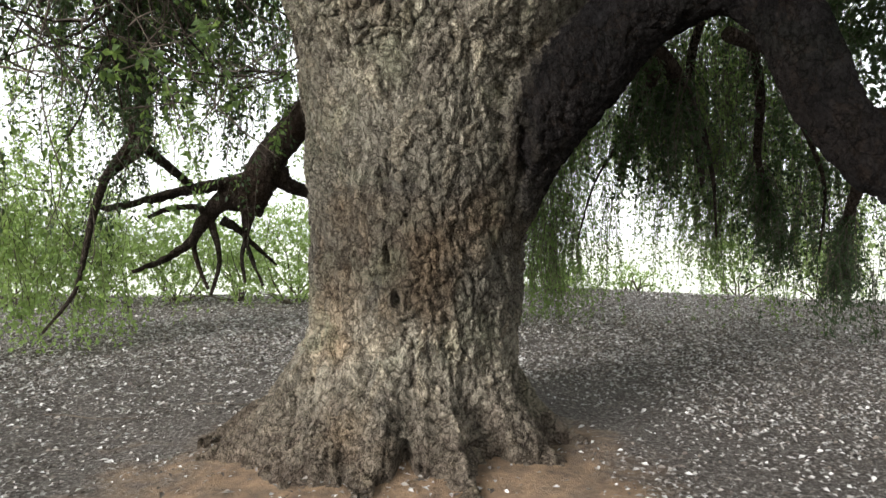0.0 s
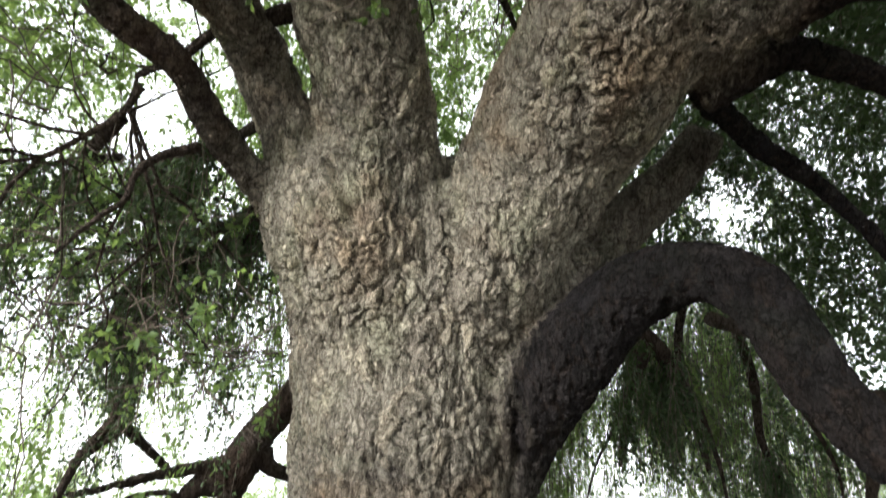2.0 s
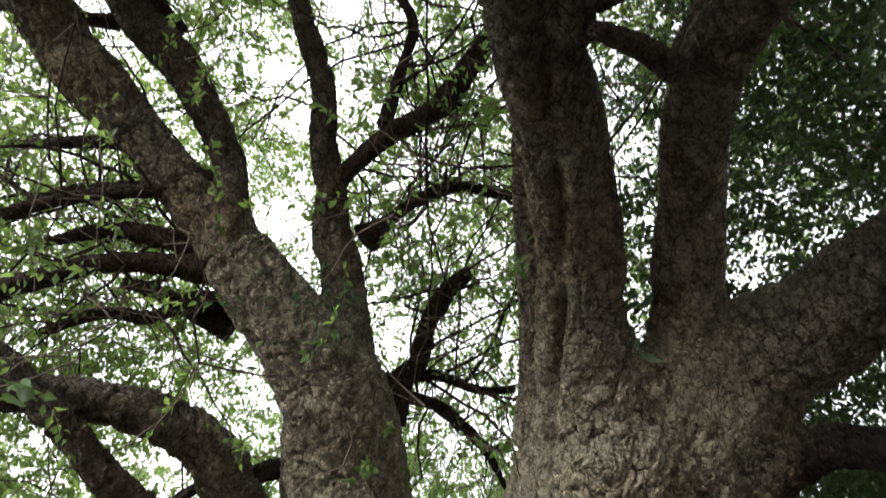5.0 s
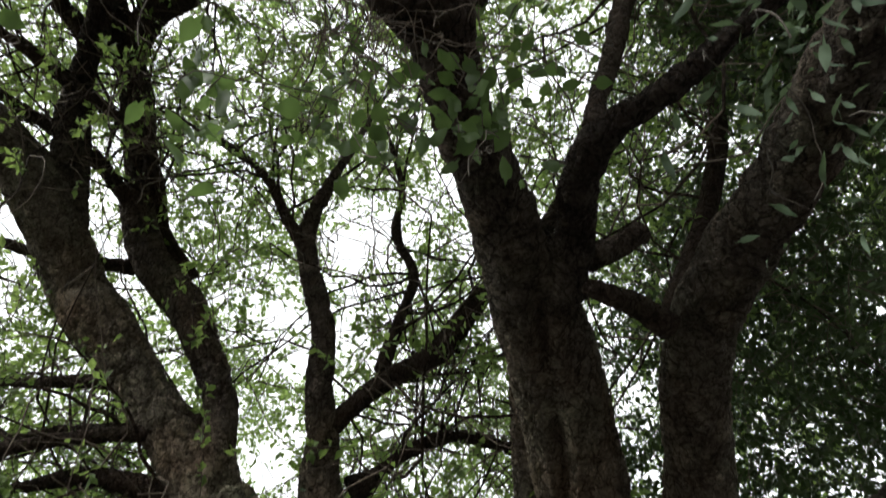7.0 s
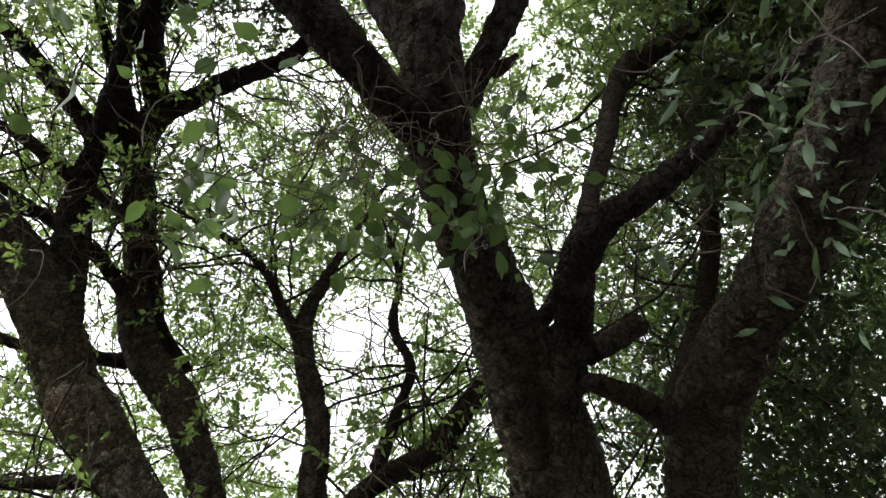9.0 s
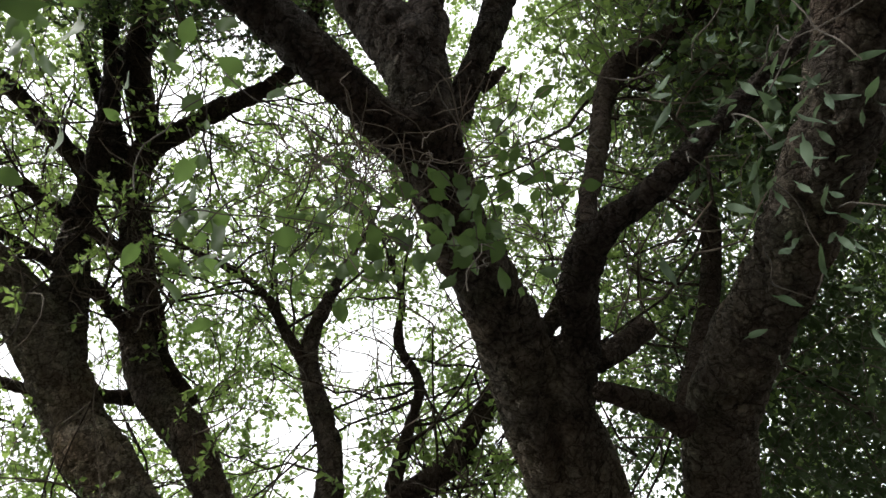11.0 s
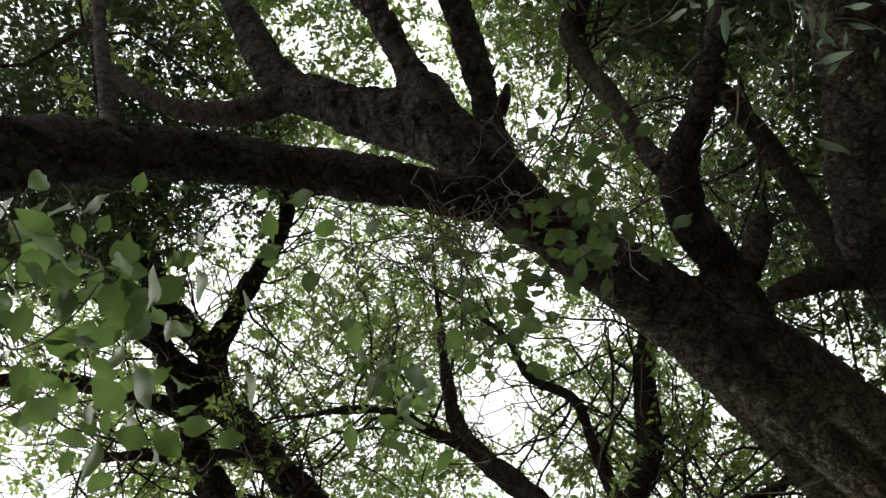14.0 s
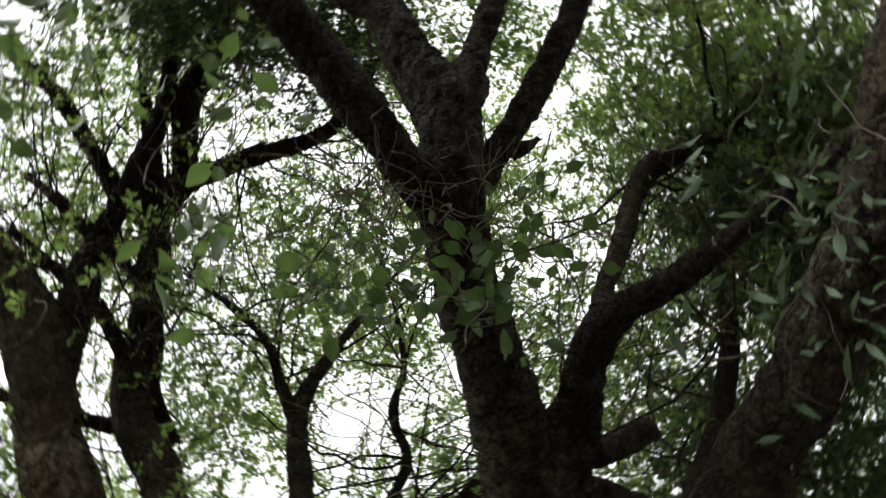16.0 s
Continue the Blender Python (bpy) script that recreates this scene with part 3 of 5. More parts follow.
stem([(-0.63, 3.65, 5.05, 0.321), (-0.59, 3.19, 5.29, 0.229), (-0.65, 2.54, 5.63, 0.159), (-0.74, 2.35, 5.8, 0.147), (-0.75, 2.07, 5.94, 0.118), (-0.82, 1.81, 6.16, 0.104), (-0.86, 1.48, 6.48, 0.1), (-1.05, 1.09, 6.86, 0.094), (-1.12, 0.81, 7.11, 0.079), (-0.98, 0.41, 7.38, 0.055), (-0.76, -0.02, 7.63, 0.033), (-0.6, -0.34, 7.8, 0.026), (-0.41, -0.66, 7.95, 0.018), (-0.22, -0.99, 8.09, 0.018), (0, -1.31, 8.21, 0.018)])
limb([(-0.7, 2.02, 5.98, 0.074), (-0.54, 1.89, 6.16, 0.076), (-0.31, 1.76, 6.34, 0.081), (0.02, 1.63, 6.61, 0.098), (0.32, 1.27, 6.9, 0.088), (0.69, 0.94, 7.14, 0.082), (1.01, 0.47, 7.35, 0.07)])
limb([(-0.4, 1.72, 6.35, 0.056), (-0.29, 1.39, 6.78, 0.045), (-0.22, 1.12, 7.05, 0.042), (-0.41, 0.82, 7.3, 0.039), (-0.38, 0.48, 7.54, 0.03), (-0.52, 0.06, 7.75, 0.026)])
limb([(-0.49, 2.38, 5.81, 0.123), (-0.34, 2.32, 5.98, 0.05), (-0.11, 2.26, 6.24, 0.052), (0.2, 2.25, 6.46, 0.05), (0.67, 2.36, 6.58, 0.042), (1.13, 2.33, 6.84, 0.035)])
limb([(-0.29, 3.44, 5.08, 0.145), (-0.2, 3.29, 5.3, 0.105), (-0.08, 3.2, 5.45, 0.085), (-0.01, 2.99, 5.67, 0.077), (0.13, 2.85, 5.89, 0.074), (0.28, 2.79, 6.04, 0.062)])
limb([(-0.33, 3.37, 5.01, 0.09), (-0.3, 3.22, 5.12, 0.077), (-0.28, 3.11, 5.19, 0.068)])
limb([(-0.26, 3.26, 5.32, 0.055), (0.08, 3.38, 5.49, 0.048), (0.4, 3.57, 5.56, 0.041), (0.7, 3.68, 5.7, 0.033)])
limb([(-0.15, 3.36, 5.24, 0.05), (0.13, 3.63, 5.39, 0.049), (0.47, 4.03, 5.38, 0.038), (0.68, 4.38, 5.26, 0.024)])
limb([(-1.14, 0.93, 6.98, 0.057), (-1.34, 0.69, 7.18, 0.049), (-1.53, 0.44, 7.37, 0.04), (-1.84, 0.21, 7.5, 0.031), (-2.25, 0.03, 7.58, 0.024)])
limb([(-1.33, 2.48, 5.44, 0.121), (-1.65, 2.43, 5.41, 0.09), (-2.07, 2.35, 5.32, 0.074), (-2.38, 2.37, 5.19, 0.075), (-2.67, 2.41, 5.03, 0.071), (-3, 2.5, 4.82, 0.056)])
limb([(-1.42, 2.13, 5.73, 0.082), (-1.78, 2.03, 5.76, 0.059), (-2.29, 2.03, 5.63, 0.054), (-2.62, 2.07, 5.54, 0.052), (-3.01, 2.17, 5.33, 0.04)])
limb([(-1.6, 2.34, 5.55, 0.09), (-1.96, 2.27, 5.56, 0.071), (-2.21, 2.25, 5.56, 0.056), (-2.66, 2.34, 5.49, 0.04)])
limb([(-1.6, 2.03, 5.85, 0.071), (-2.07, 2.08, 5.87, 0.057), (-2.54, 2.11, 5.85, 0.05), (-2.91, 2.23, 5.81, 0.047)])
limb([(-1.56, 2.04, 5.87, 0.084), (-1.89, 1.91, 6.03, 0.066), (-2.32, 1.84, 6.1, 0.055), (-2.84, 1.89, 6.15, 0.048), (-3.35, 1.91, 6.18, 0.04)])
limb([(-2.55, 1.22, 7.1, 0.073), (-2.82, 1.18, 6.98, 0.057), (-3.1, 1.14, 6.84, 0.052), (-3.44, 1.02, 6.77, 0.048), (-3.78, 0.96, 6.66, 0.038)])
limb([(-2.62, 0.78, 7.26, 0.069), (-2.85, 0.42, 7.19, 0.064), (-3.13, 0.2, 7.17, 0.059), (-3.43, -0.01, 7.11, 0.055), (-3.71, -0.2, 7.05, 0.039)])
limb([(-2.46, 0.97, 7.41, 0.07), (-2.57, 0.49, 7.54, 0.066), (-2.67, 0.19, 7.51, 0.055), (-2.86, -0.06, 7.32, 0.054), (-3.09, -0.23, 7.19, 0.054), (-3.41, -0.5, 7.1, 0.049), (-3.66, -0.66, 7.05, 0.039)])
limb([(-2.1, 1.29, 7.16, 0.067), (-2.38, 1, 7.33, 0.064), (-2.6, 0.59, 7.52, 0.06), (-2.69, 0.2, 7.72, 0.057)])
limb([(-1.51, 3.71, 3.76, 0.039), (-1.67, 3.59, 3.63, 0.03), (-1.77, 3.51, 3.46, 0.024), (-1.79, 3.48, 3.27, 0.018), (-1.89, 3.43, 3.14, 0.016), (-2.05, 3.37, 2.89, 0.011)])
limb([(-1.76, 3.34, 3.95, 0.032), (-1.92, 3.47, 3.83, 0.025), (-2.13, 3.54, 3.74, 0.02), (-2.4, 3.58, 3.6, 0.016), (-2.67, 3.55, 3.55, 0.012)])
limb([(-1.59, 3.85, 4.79, 0.049), (-1.85, 3.97, 4.67, 0.036), (-2.21, 4.11, 4.6, 0.024)])
limb([(-1.31, 4.44, 4.47, 0.06), (-1.71, 4.81, 4.46, 0.042), (-2.13, 5.16, 4.41, 0.032)])
limb([(-0.99, 3.71, 4.87, 0.073), (-1.09, 3.64, 4.76, 0.071), (-1.19, 3.6, 4.69, 0.054)])
limb([(-1.31, 5.01, 3.8, 0.053), (-1.75, 5.09, 3.84, 0.042), (-2.16, 5.23, 3.69, 0.033), (-2.57, 5.39, 3.39, 0.024), (-2.77, 5.51, 3.03, 0.013)])
limb([(-1.37, 3.08, 5.87, 0.116), (-1.78, 2.97, 5.79, 0.079), (-2.08, 3.02, 5.62, 0.06), (-2.34, 2.93, 5.54, 0.046), (-2.77, 2.99, 5.36, 0.033)])
limb([(-1.53, 3.19, 5.73, 0.102), (-1.86, 3.07, 5.82, 0.08), (-2.14, 2.97, 5.89, 0.062), (-2.38, 2.92, 5.93, 0.054)])
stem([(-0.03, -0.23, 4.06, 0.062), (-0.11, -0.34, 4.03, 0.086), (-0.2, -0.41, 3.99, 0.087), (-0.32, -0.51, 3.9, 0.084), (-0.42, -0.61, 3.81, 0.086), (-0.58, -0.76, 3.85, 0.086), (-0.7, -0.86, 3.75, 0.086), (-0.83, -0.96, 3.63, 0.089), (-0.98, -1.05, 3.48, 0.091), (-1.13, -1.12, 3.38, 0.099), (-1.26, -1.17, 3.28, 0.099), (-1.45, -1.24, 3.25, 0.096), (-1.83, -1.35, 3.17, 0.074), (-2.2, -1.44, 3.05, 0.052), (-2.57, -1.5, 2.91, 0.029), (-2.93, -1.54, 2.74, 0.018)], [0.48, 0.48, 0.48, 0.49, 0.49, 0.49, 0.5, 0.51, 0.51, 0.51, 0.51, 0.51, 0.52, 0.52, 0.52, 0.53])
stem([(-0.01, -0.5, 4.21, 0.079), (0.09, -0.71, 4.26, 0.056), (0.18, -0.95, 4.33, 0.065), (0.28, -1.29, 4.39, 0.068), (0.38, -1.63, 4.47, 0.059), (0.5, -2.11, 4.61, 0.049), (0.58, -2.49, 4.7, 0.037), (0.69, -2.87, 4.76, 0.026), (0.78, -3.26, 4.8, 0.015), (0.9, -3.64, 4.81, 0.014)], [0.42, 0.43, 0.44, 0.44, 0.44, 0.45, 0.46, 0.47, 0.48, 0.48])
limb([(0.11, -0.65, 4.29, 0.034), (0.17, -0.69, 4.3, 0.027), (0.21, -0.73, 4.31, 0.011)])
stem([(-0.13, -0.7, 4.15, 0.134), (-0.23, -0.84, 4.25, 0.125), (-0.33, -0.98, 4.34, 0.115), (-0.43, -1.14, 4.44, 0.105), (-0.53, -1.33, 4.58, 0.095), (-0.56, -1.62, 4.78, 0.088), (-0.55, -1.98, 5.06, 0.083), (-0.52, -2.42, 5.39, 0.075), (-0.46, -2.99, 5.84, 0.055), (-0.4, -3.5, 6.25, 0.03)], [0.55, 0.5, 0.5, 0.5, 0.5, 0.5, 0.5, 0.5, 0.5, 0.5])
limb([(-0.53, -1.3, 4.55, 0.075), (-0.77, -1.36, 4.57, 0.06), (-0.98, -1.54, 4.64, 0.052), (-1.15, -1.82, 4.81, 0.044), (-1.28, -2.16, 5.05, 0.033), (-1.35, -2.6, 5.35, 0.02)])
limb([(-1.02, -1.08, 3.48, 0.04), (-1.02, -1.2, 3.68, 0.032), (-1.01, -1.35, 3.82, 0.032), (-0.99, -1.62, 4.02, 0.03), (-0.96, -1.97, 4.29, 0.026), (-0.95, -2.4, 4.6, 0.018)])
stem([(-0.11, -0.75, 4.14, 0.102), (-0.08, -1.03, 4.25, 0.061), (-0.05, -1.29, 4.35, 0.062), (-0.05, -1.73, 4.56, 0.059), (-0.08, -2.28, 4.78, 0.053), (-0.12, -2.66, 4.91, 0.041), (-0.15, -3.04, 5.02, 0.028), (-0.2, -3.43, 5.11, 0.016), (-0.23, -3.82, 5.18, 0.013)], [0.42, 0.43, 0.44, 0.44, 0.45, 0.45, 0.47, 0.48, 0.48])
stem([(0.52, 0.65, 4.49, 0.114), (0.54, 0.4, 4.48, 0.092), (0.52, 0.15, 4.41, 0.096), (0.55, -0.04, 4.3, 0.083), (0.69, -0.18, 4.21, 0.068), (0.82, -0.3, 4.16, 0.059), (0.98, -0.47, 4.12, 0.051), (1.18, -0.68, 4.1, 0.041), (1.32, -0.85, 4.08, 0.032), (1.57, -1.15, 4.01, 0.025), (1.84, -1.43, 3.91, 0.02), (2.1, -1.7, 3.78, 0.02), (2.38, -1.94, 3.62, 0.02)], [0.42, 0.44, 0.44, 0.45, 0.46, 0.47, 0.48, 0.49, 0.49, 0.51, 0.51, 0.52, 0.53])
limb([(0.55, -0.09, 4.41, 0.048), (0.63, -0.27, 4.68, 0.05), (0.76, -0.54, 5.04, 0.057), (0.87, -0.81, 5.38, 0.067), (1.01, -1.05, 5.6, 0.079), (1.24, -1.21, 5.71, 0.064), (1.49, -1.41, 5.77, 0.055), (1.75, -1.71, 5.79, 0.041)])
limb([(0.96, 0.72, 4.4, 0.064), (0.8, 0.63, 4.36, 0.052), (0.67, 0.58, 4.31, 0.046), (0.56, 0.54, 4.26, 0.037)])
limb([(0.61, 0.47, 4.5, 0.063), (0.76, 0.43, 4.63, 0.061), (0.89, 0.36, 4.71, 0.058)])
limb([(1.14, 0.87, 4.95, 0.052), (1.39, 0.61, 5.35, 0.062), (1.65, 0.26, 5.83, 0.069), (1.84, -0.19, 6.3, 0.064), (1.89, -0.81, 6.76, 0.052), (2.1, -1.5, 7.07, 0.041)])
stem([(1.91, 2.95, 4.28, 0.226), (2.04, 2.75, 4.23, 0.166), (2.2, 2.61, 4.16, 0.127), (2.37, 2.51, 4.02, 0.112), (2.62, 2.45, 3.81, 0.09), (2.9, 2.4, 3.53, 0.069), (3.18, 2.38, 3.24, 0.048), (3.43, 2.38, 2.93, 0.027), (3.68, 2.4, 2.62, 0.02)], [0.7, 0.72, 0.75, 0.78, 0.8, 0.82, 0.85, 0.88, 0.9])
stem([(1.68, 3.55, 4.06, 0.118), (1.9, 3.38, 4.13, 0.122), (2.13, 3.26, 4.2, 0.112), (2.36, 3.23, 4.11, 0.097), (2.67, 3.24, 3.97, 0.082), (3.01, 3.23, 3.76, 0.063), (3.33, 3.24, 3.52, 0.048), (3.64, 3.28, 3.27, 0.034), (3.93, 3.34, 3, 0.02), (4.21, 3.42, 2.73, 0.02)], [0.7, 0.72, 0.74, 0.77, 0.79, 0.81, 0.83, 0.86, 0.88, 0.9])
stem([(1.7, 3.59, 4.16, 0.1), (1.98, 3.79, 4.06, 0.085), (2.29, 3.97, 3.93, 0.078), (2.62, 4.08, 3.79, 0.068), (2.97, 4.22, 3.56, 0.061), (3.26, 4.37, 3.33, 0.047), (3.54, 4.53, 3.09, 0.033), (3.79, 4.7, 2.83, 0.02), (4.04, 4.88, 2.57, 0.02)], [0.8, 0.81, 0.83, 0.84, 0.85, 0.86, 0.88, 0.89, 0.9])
limb([(-0.98, 8.31, 3.45, 0.295), (-1.7, 8.59, 3.04, 0.221), (-2.13, 8.66, 2.61, 0.216), (-2.35, 8.65, 2.2, 0.231), (-2.5, 8.63, 1.77, 0.17)])
limb([(-2.42, 8.63, 2.16, 0.216), (-2.69, 8.45, 2.15, 0.11), (-3.08, 8.22, 2.06, 0.072), (-3.42, 7.88, 1.93, 0.059), (-3.64, 7.56, 1.83, 0.04), (-3.83, 7.25, 1.78, 0.028)])
limb([(-2.59, 8.59, 2.02, 0.231), (-2.81, 8.43, 1.9, 0.136), (-2.98, 8.38, 1.68, 0.101), (-3.12, 8.22, 1.4, 0.058), (-3.32, 7.92, 1.2, 0.046), (-3.54, 7.6, 1.08, 0.028)])
limb([(-2.92, 8.4, 1.68, 0.063), (-2.84, 8.42, 1.39, 0.04), (-2.85, 8.52, 1.1, 0.035), (-2.97, 8.55, 0.72, 0.026)])
limb([(-3.05, 8.35, 1.61, 0.052), (-3.1, 8.33, 1.33, 0.035), (-3.06, 8.44, 1.03, 0.029), (-2.97, 8.45, 0.8, 0.023)])
limb([(-2.49, 8.63, 1.8, 0.1), (-2.53, 8.63, 1.46, 0.041), (-2.46, 8.64, 1.17, 0.029), (-2.32, 8.65, 0.82, 0.02)])
limb([(-2.53, 8.63, 1.46, 0.039), (-2.58, 8.6, 1.21, 0.031), (-2.54, 8.6, 0.87, 0.023)])
limb([(-2.77, 8.45, 1.68, 0.076), (-2.63, 8.59, 1.57, 0.052), (-2.53, 8.73, 1.43, 0.035), (-2.2, 8.91, 1.08, 0.024)])
limb([(-2.12, 8.69, 2.35, 0.131), (-2.03, 8.73, 2.17, 0.108), (-1.77, 8.89, 2.07, 0.094), (-1.38, 9.07, 1.92, 0.079)])
limb([(-2.96, 8.38, 1.72, 0.053), (-3.02, 8.25, 1.84, 0.038), (-3.29, 8.04, 1.81, 0.034), (-3.47, 7.86, 1.71, 0.026)])
limb([(-3.05, 8.23, 2.07, 0.053), (-3.31, 7.21, 2.58, 0.067), (-3.16, 7.01, 2.85, 0.074), (-3.05, 6.73, 3.31, 0.072), (-2.96, 6.3, 3.73, 0.069)])
limb([(-3.34, 7.2, 2.52, 0.062), (-3.58, 7.13, 2.15, 0.049), (-3.76, 7.17, 1.72, 0.041), (-3.89, 7.22, 1.29, 0.034), (-4.02, 7.23, 0.86, 0.026), (-4.31, 7.13, 0.44, 0.017)])
limb([(2.23, 5.67, 3.33, 0.041), (2.26, 5.96, 3.07, 0.04), (2.38, 6.21, 2.71, 0.038), (2.56, 6.39, 2.47, 0.033), (2.7, 6.49, 2.03, 0.021), (2.78, 6.59, 1.47, 0.009)])
limb([(2.29, 5.26, 3.11, 0.064), (3.01, 5.85, 3.04, 0.038), (3.56, 6.45, 2.59, 0.029), (4.12, 7.01, 2.01, 0.021), (4.29, 7.38, 1.27, 0.011)])
limb([(1.79, 5.52, 2.86, 0.051), (1.78, 6.01, 2.62, 0.033), (1.73, 6.48, 2.37, 0.023), (1.62, 6.96, 2.01, 0.015), (1.5, 7.2, 1.41, 0.01)])
bough([(-1.09, 4.7, 3.57, 0.067), (-1.53, 4.9, 3.61, 0.057), (-1.87, 5.13, 3.6, 0.05), (-2.18, 5.37, 3.56, 0.042), (-2.58, 5.6, 3.4, 0.033), (-2.9, 5.75, 3.16, 0.023)])
bough([(-1.32, 4.56, 3.74, 0.067), (-1.59, 4.83, 3.72, 0.057), (-1.94, 5.04, 3.74, 0.05), (-2.24, 5.18, 3.68, 0.041), (-2.61, 5.33, 3.76, 0.032), (-3.07, 5.49, 3.67, 0.025), (-3.41, 5.62, 3.43, 0.017)])
bough([(-1.38, 4.15, 4.03, 0.086), (-1.76, 4.25, 4.04, 0.067), (-2.01, 4.38, 4.05, 0.06), (-2.24, 4.55, 4.01, 0.048), (-2.48, 4.72, 3.91, 0.03), (-2.76, 4.86, 3.82, 0.021)])
bough([(-2, 4.39, 4.05, 0.046), (-2.1, 4.6, 3.79, 0.033), (-2.2, 4.77, 3.59, 0.022)])
bough([(-1.81, 5.17, 3.55, 0.035), (-1.99, 5.29, 3.35, 0.028), (-2.06, 5.43, 3.16, 0.018)])
bough([(-2.27, 4.13, 4.26, 0.06), (-2.63, 4.36, 3.97, 0.048), (-2.8, 4.48, 3.79, 0.044), (-3.01, 4.57, 3.59, 0.035), (-3.27, 4.71, 3.43, 0.026), (-3.57, 4.84, 3.2, 0.019)])
bough([(-2.36, 4.43, 4.1, 0.034), (-2.78, 4.47, 4.07, 0.027), (-3.13, 4.51, 4.05, 0.021)])
bough([(-2.63, 5.77, 3.48, 0.045), (-2.8, 6.23, 3.24, 0.066), (-2.96, 6.66, 2.99, 0.063), (-3.24, 7.18, 2.48, 0.068), (-3.45, 7.21, 2.29, 0.055), (-3.71, 7.22, 2.08, 0.042)])
bough([(1.4, 5.15, 3.08, 0.096), (1.87, 5.48, 2.94, 0.077), (2.19, 5.86, 2.64, 0.066), (2.41, 6.15, 2.33, 0.046), (2.54, 6.35, 1.97, 0.024)])
bough([(1.78, 5.48, 3.04, 0.067), (1.79, 5.97, 2.76, 0.055), (1.8, 6.35, 2.41, 0.034), (1.79, 6.6, 2.04, 0.021)])
bough([(2.86, 6.07, 3.35, 0.06), (3.17, 6.51, 2.82, 0.048), (3.36, 6.94, 2.31, 0.04), (3.7, 7.25, 1.84, 0.032), (4.05, 7.52, 1.27, 0.018)])
bough([(4.17, 6.19, 2.65, 0.098), (4.31, 6.64, 2.16, 0.082), (4.36, 6.99, 1.65, 0.057), (4.4, 7.19, 1.09, 0.029)])
stem([(0.55, 4.62, 2.55, 0.34), (0.92, 4.5, 2.98, 0.3), (1.2, 4.42, 3.28, 0.2)], [0.6, 0.6, 0.6])
# flared foot and low roots
stem([(-0.34, 4.93, -0.25, 1.5), (-0.31, 4.93, -0.05, 1.27), (-0.28, 4.94, 0.12, 1.06), (-0.25, 4.95, 0.32, 0.92), (-0.23, 4.95, 0.62, 0.81), (-0.22, 4.95, 0.95, 0.7)], [0.1, 0.1, 0.15, 0.25, 0.3, 0.3])
for ang, reach, rad in ((184, 1.3, 0.2), (202, 1.35, 0.22), (228, 1.2, 0.16), (258, 1.22, 0.18), (287, 1.2, 0.16), (316, 1.2, 0.2), (338, 1.2, 0.17), (8, 1.1, 0.2), (60, 1.1, 0.2), (120, 1.1, 0.2)):
    ca, sa = math.cos(radians(ang)), math.sin(radians(ang))
    stem([(-0.22 + reach * k * ca, 4.95 + reach * k * sa, z, rad * w) for k, z, w in ((0.48, 0.75, 0.8), (0.6, 0.42, 1.0), (0.8, 0.12, 1.0), (1.1, -0.08, 0.8), (1.35, -0.2, 0.5))])


def fused(lines, voxel):
    """One mesh grown together from all the stems, and samples (x, y, z, r, painted shade) along them."""
    vs, fs, rows, off = [], [], [], 0
    for pts in lines:
        line = spline([p[:4] for p in pts], 0.06)
        v, f = tube(line, 28)
        vs.append(v)
        fs += [[i + off for i in face] for face in f]
        off += len(v)
        at = np.interp(np.linspace(0, 1, len(line)), np.linspace(0, 1, len(pts)), [p[4] for p in pts])
        rows.append(np.column_stack([line, at]))
    me = bpy.data.meshes.new("raw")
    me.from_pydata(np.vstack(vs).tolist(), [], fs)
    ob = new("raw", me)
    mod = ob.modifiers.new("weld", "REMESH")
    mod.mode, mod.voxel_size = "VOXEL", voxel
    sm = ob.modifiers.new("ease", "SMOOTH")
    sm.factor, sm.iterations = 0.5, 14
    dg = bpy.context.evaluated_depsgraph_get()
    done = bpy.data.meshes.new_from_object(ob.evaluated_get(dg))
    bpy.data.objects.remove(ob)
    return done, np.vstack(rows)[::3]


def surveyed(co, rows):
    """Girth and painted shade of the stem that each place belongs to."""
    cell, back = np.unique(np.floor(co / 0.06).astype(np.int64), axis=0, return_inverse=True)
    q = (cell + 0.5) * 0.06
    out = np.empty((len(q), 2))
    for a in range(0, len(q), 2000):
        d = np.linalg.norm(q[a:a + 2000, None] - rows[None, :, :3], axis=2) - rows[None, :, 3]
        w = np.exp(-np.clip(d - d.min(1, keepdims=True), 0, 2) / 0.05)
        out[a:a + 2000] = (w[..., None] * rows[None, :, 3:]).sum(1) / w.sum(1)[:, None]
    return out[back.ravel()]


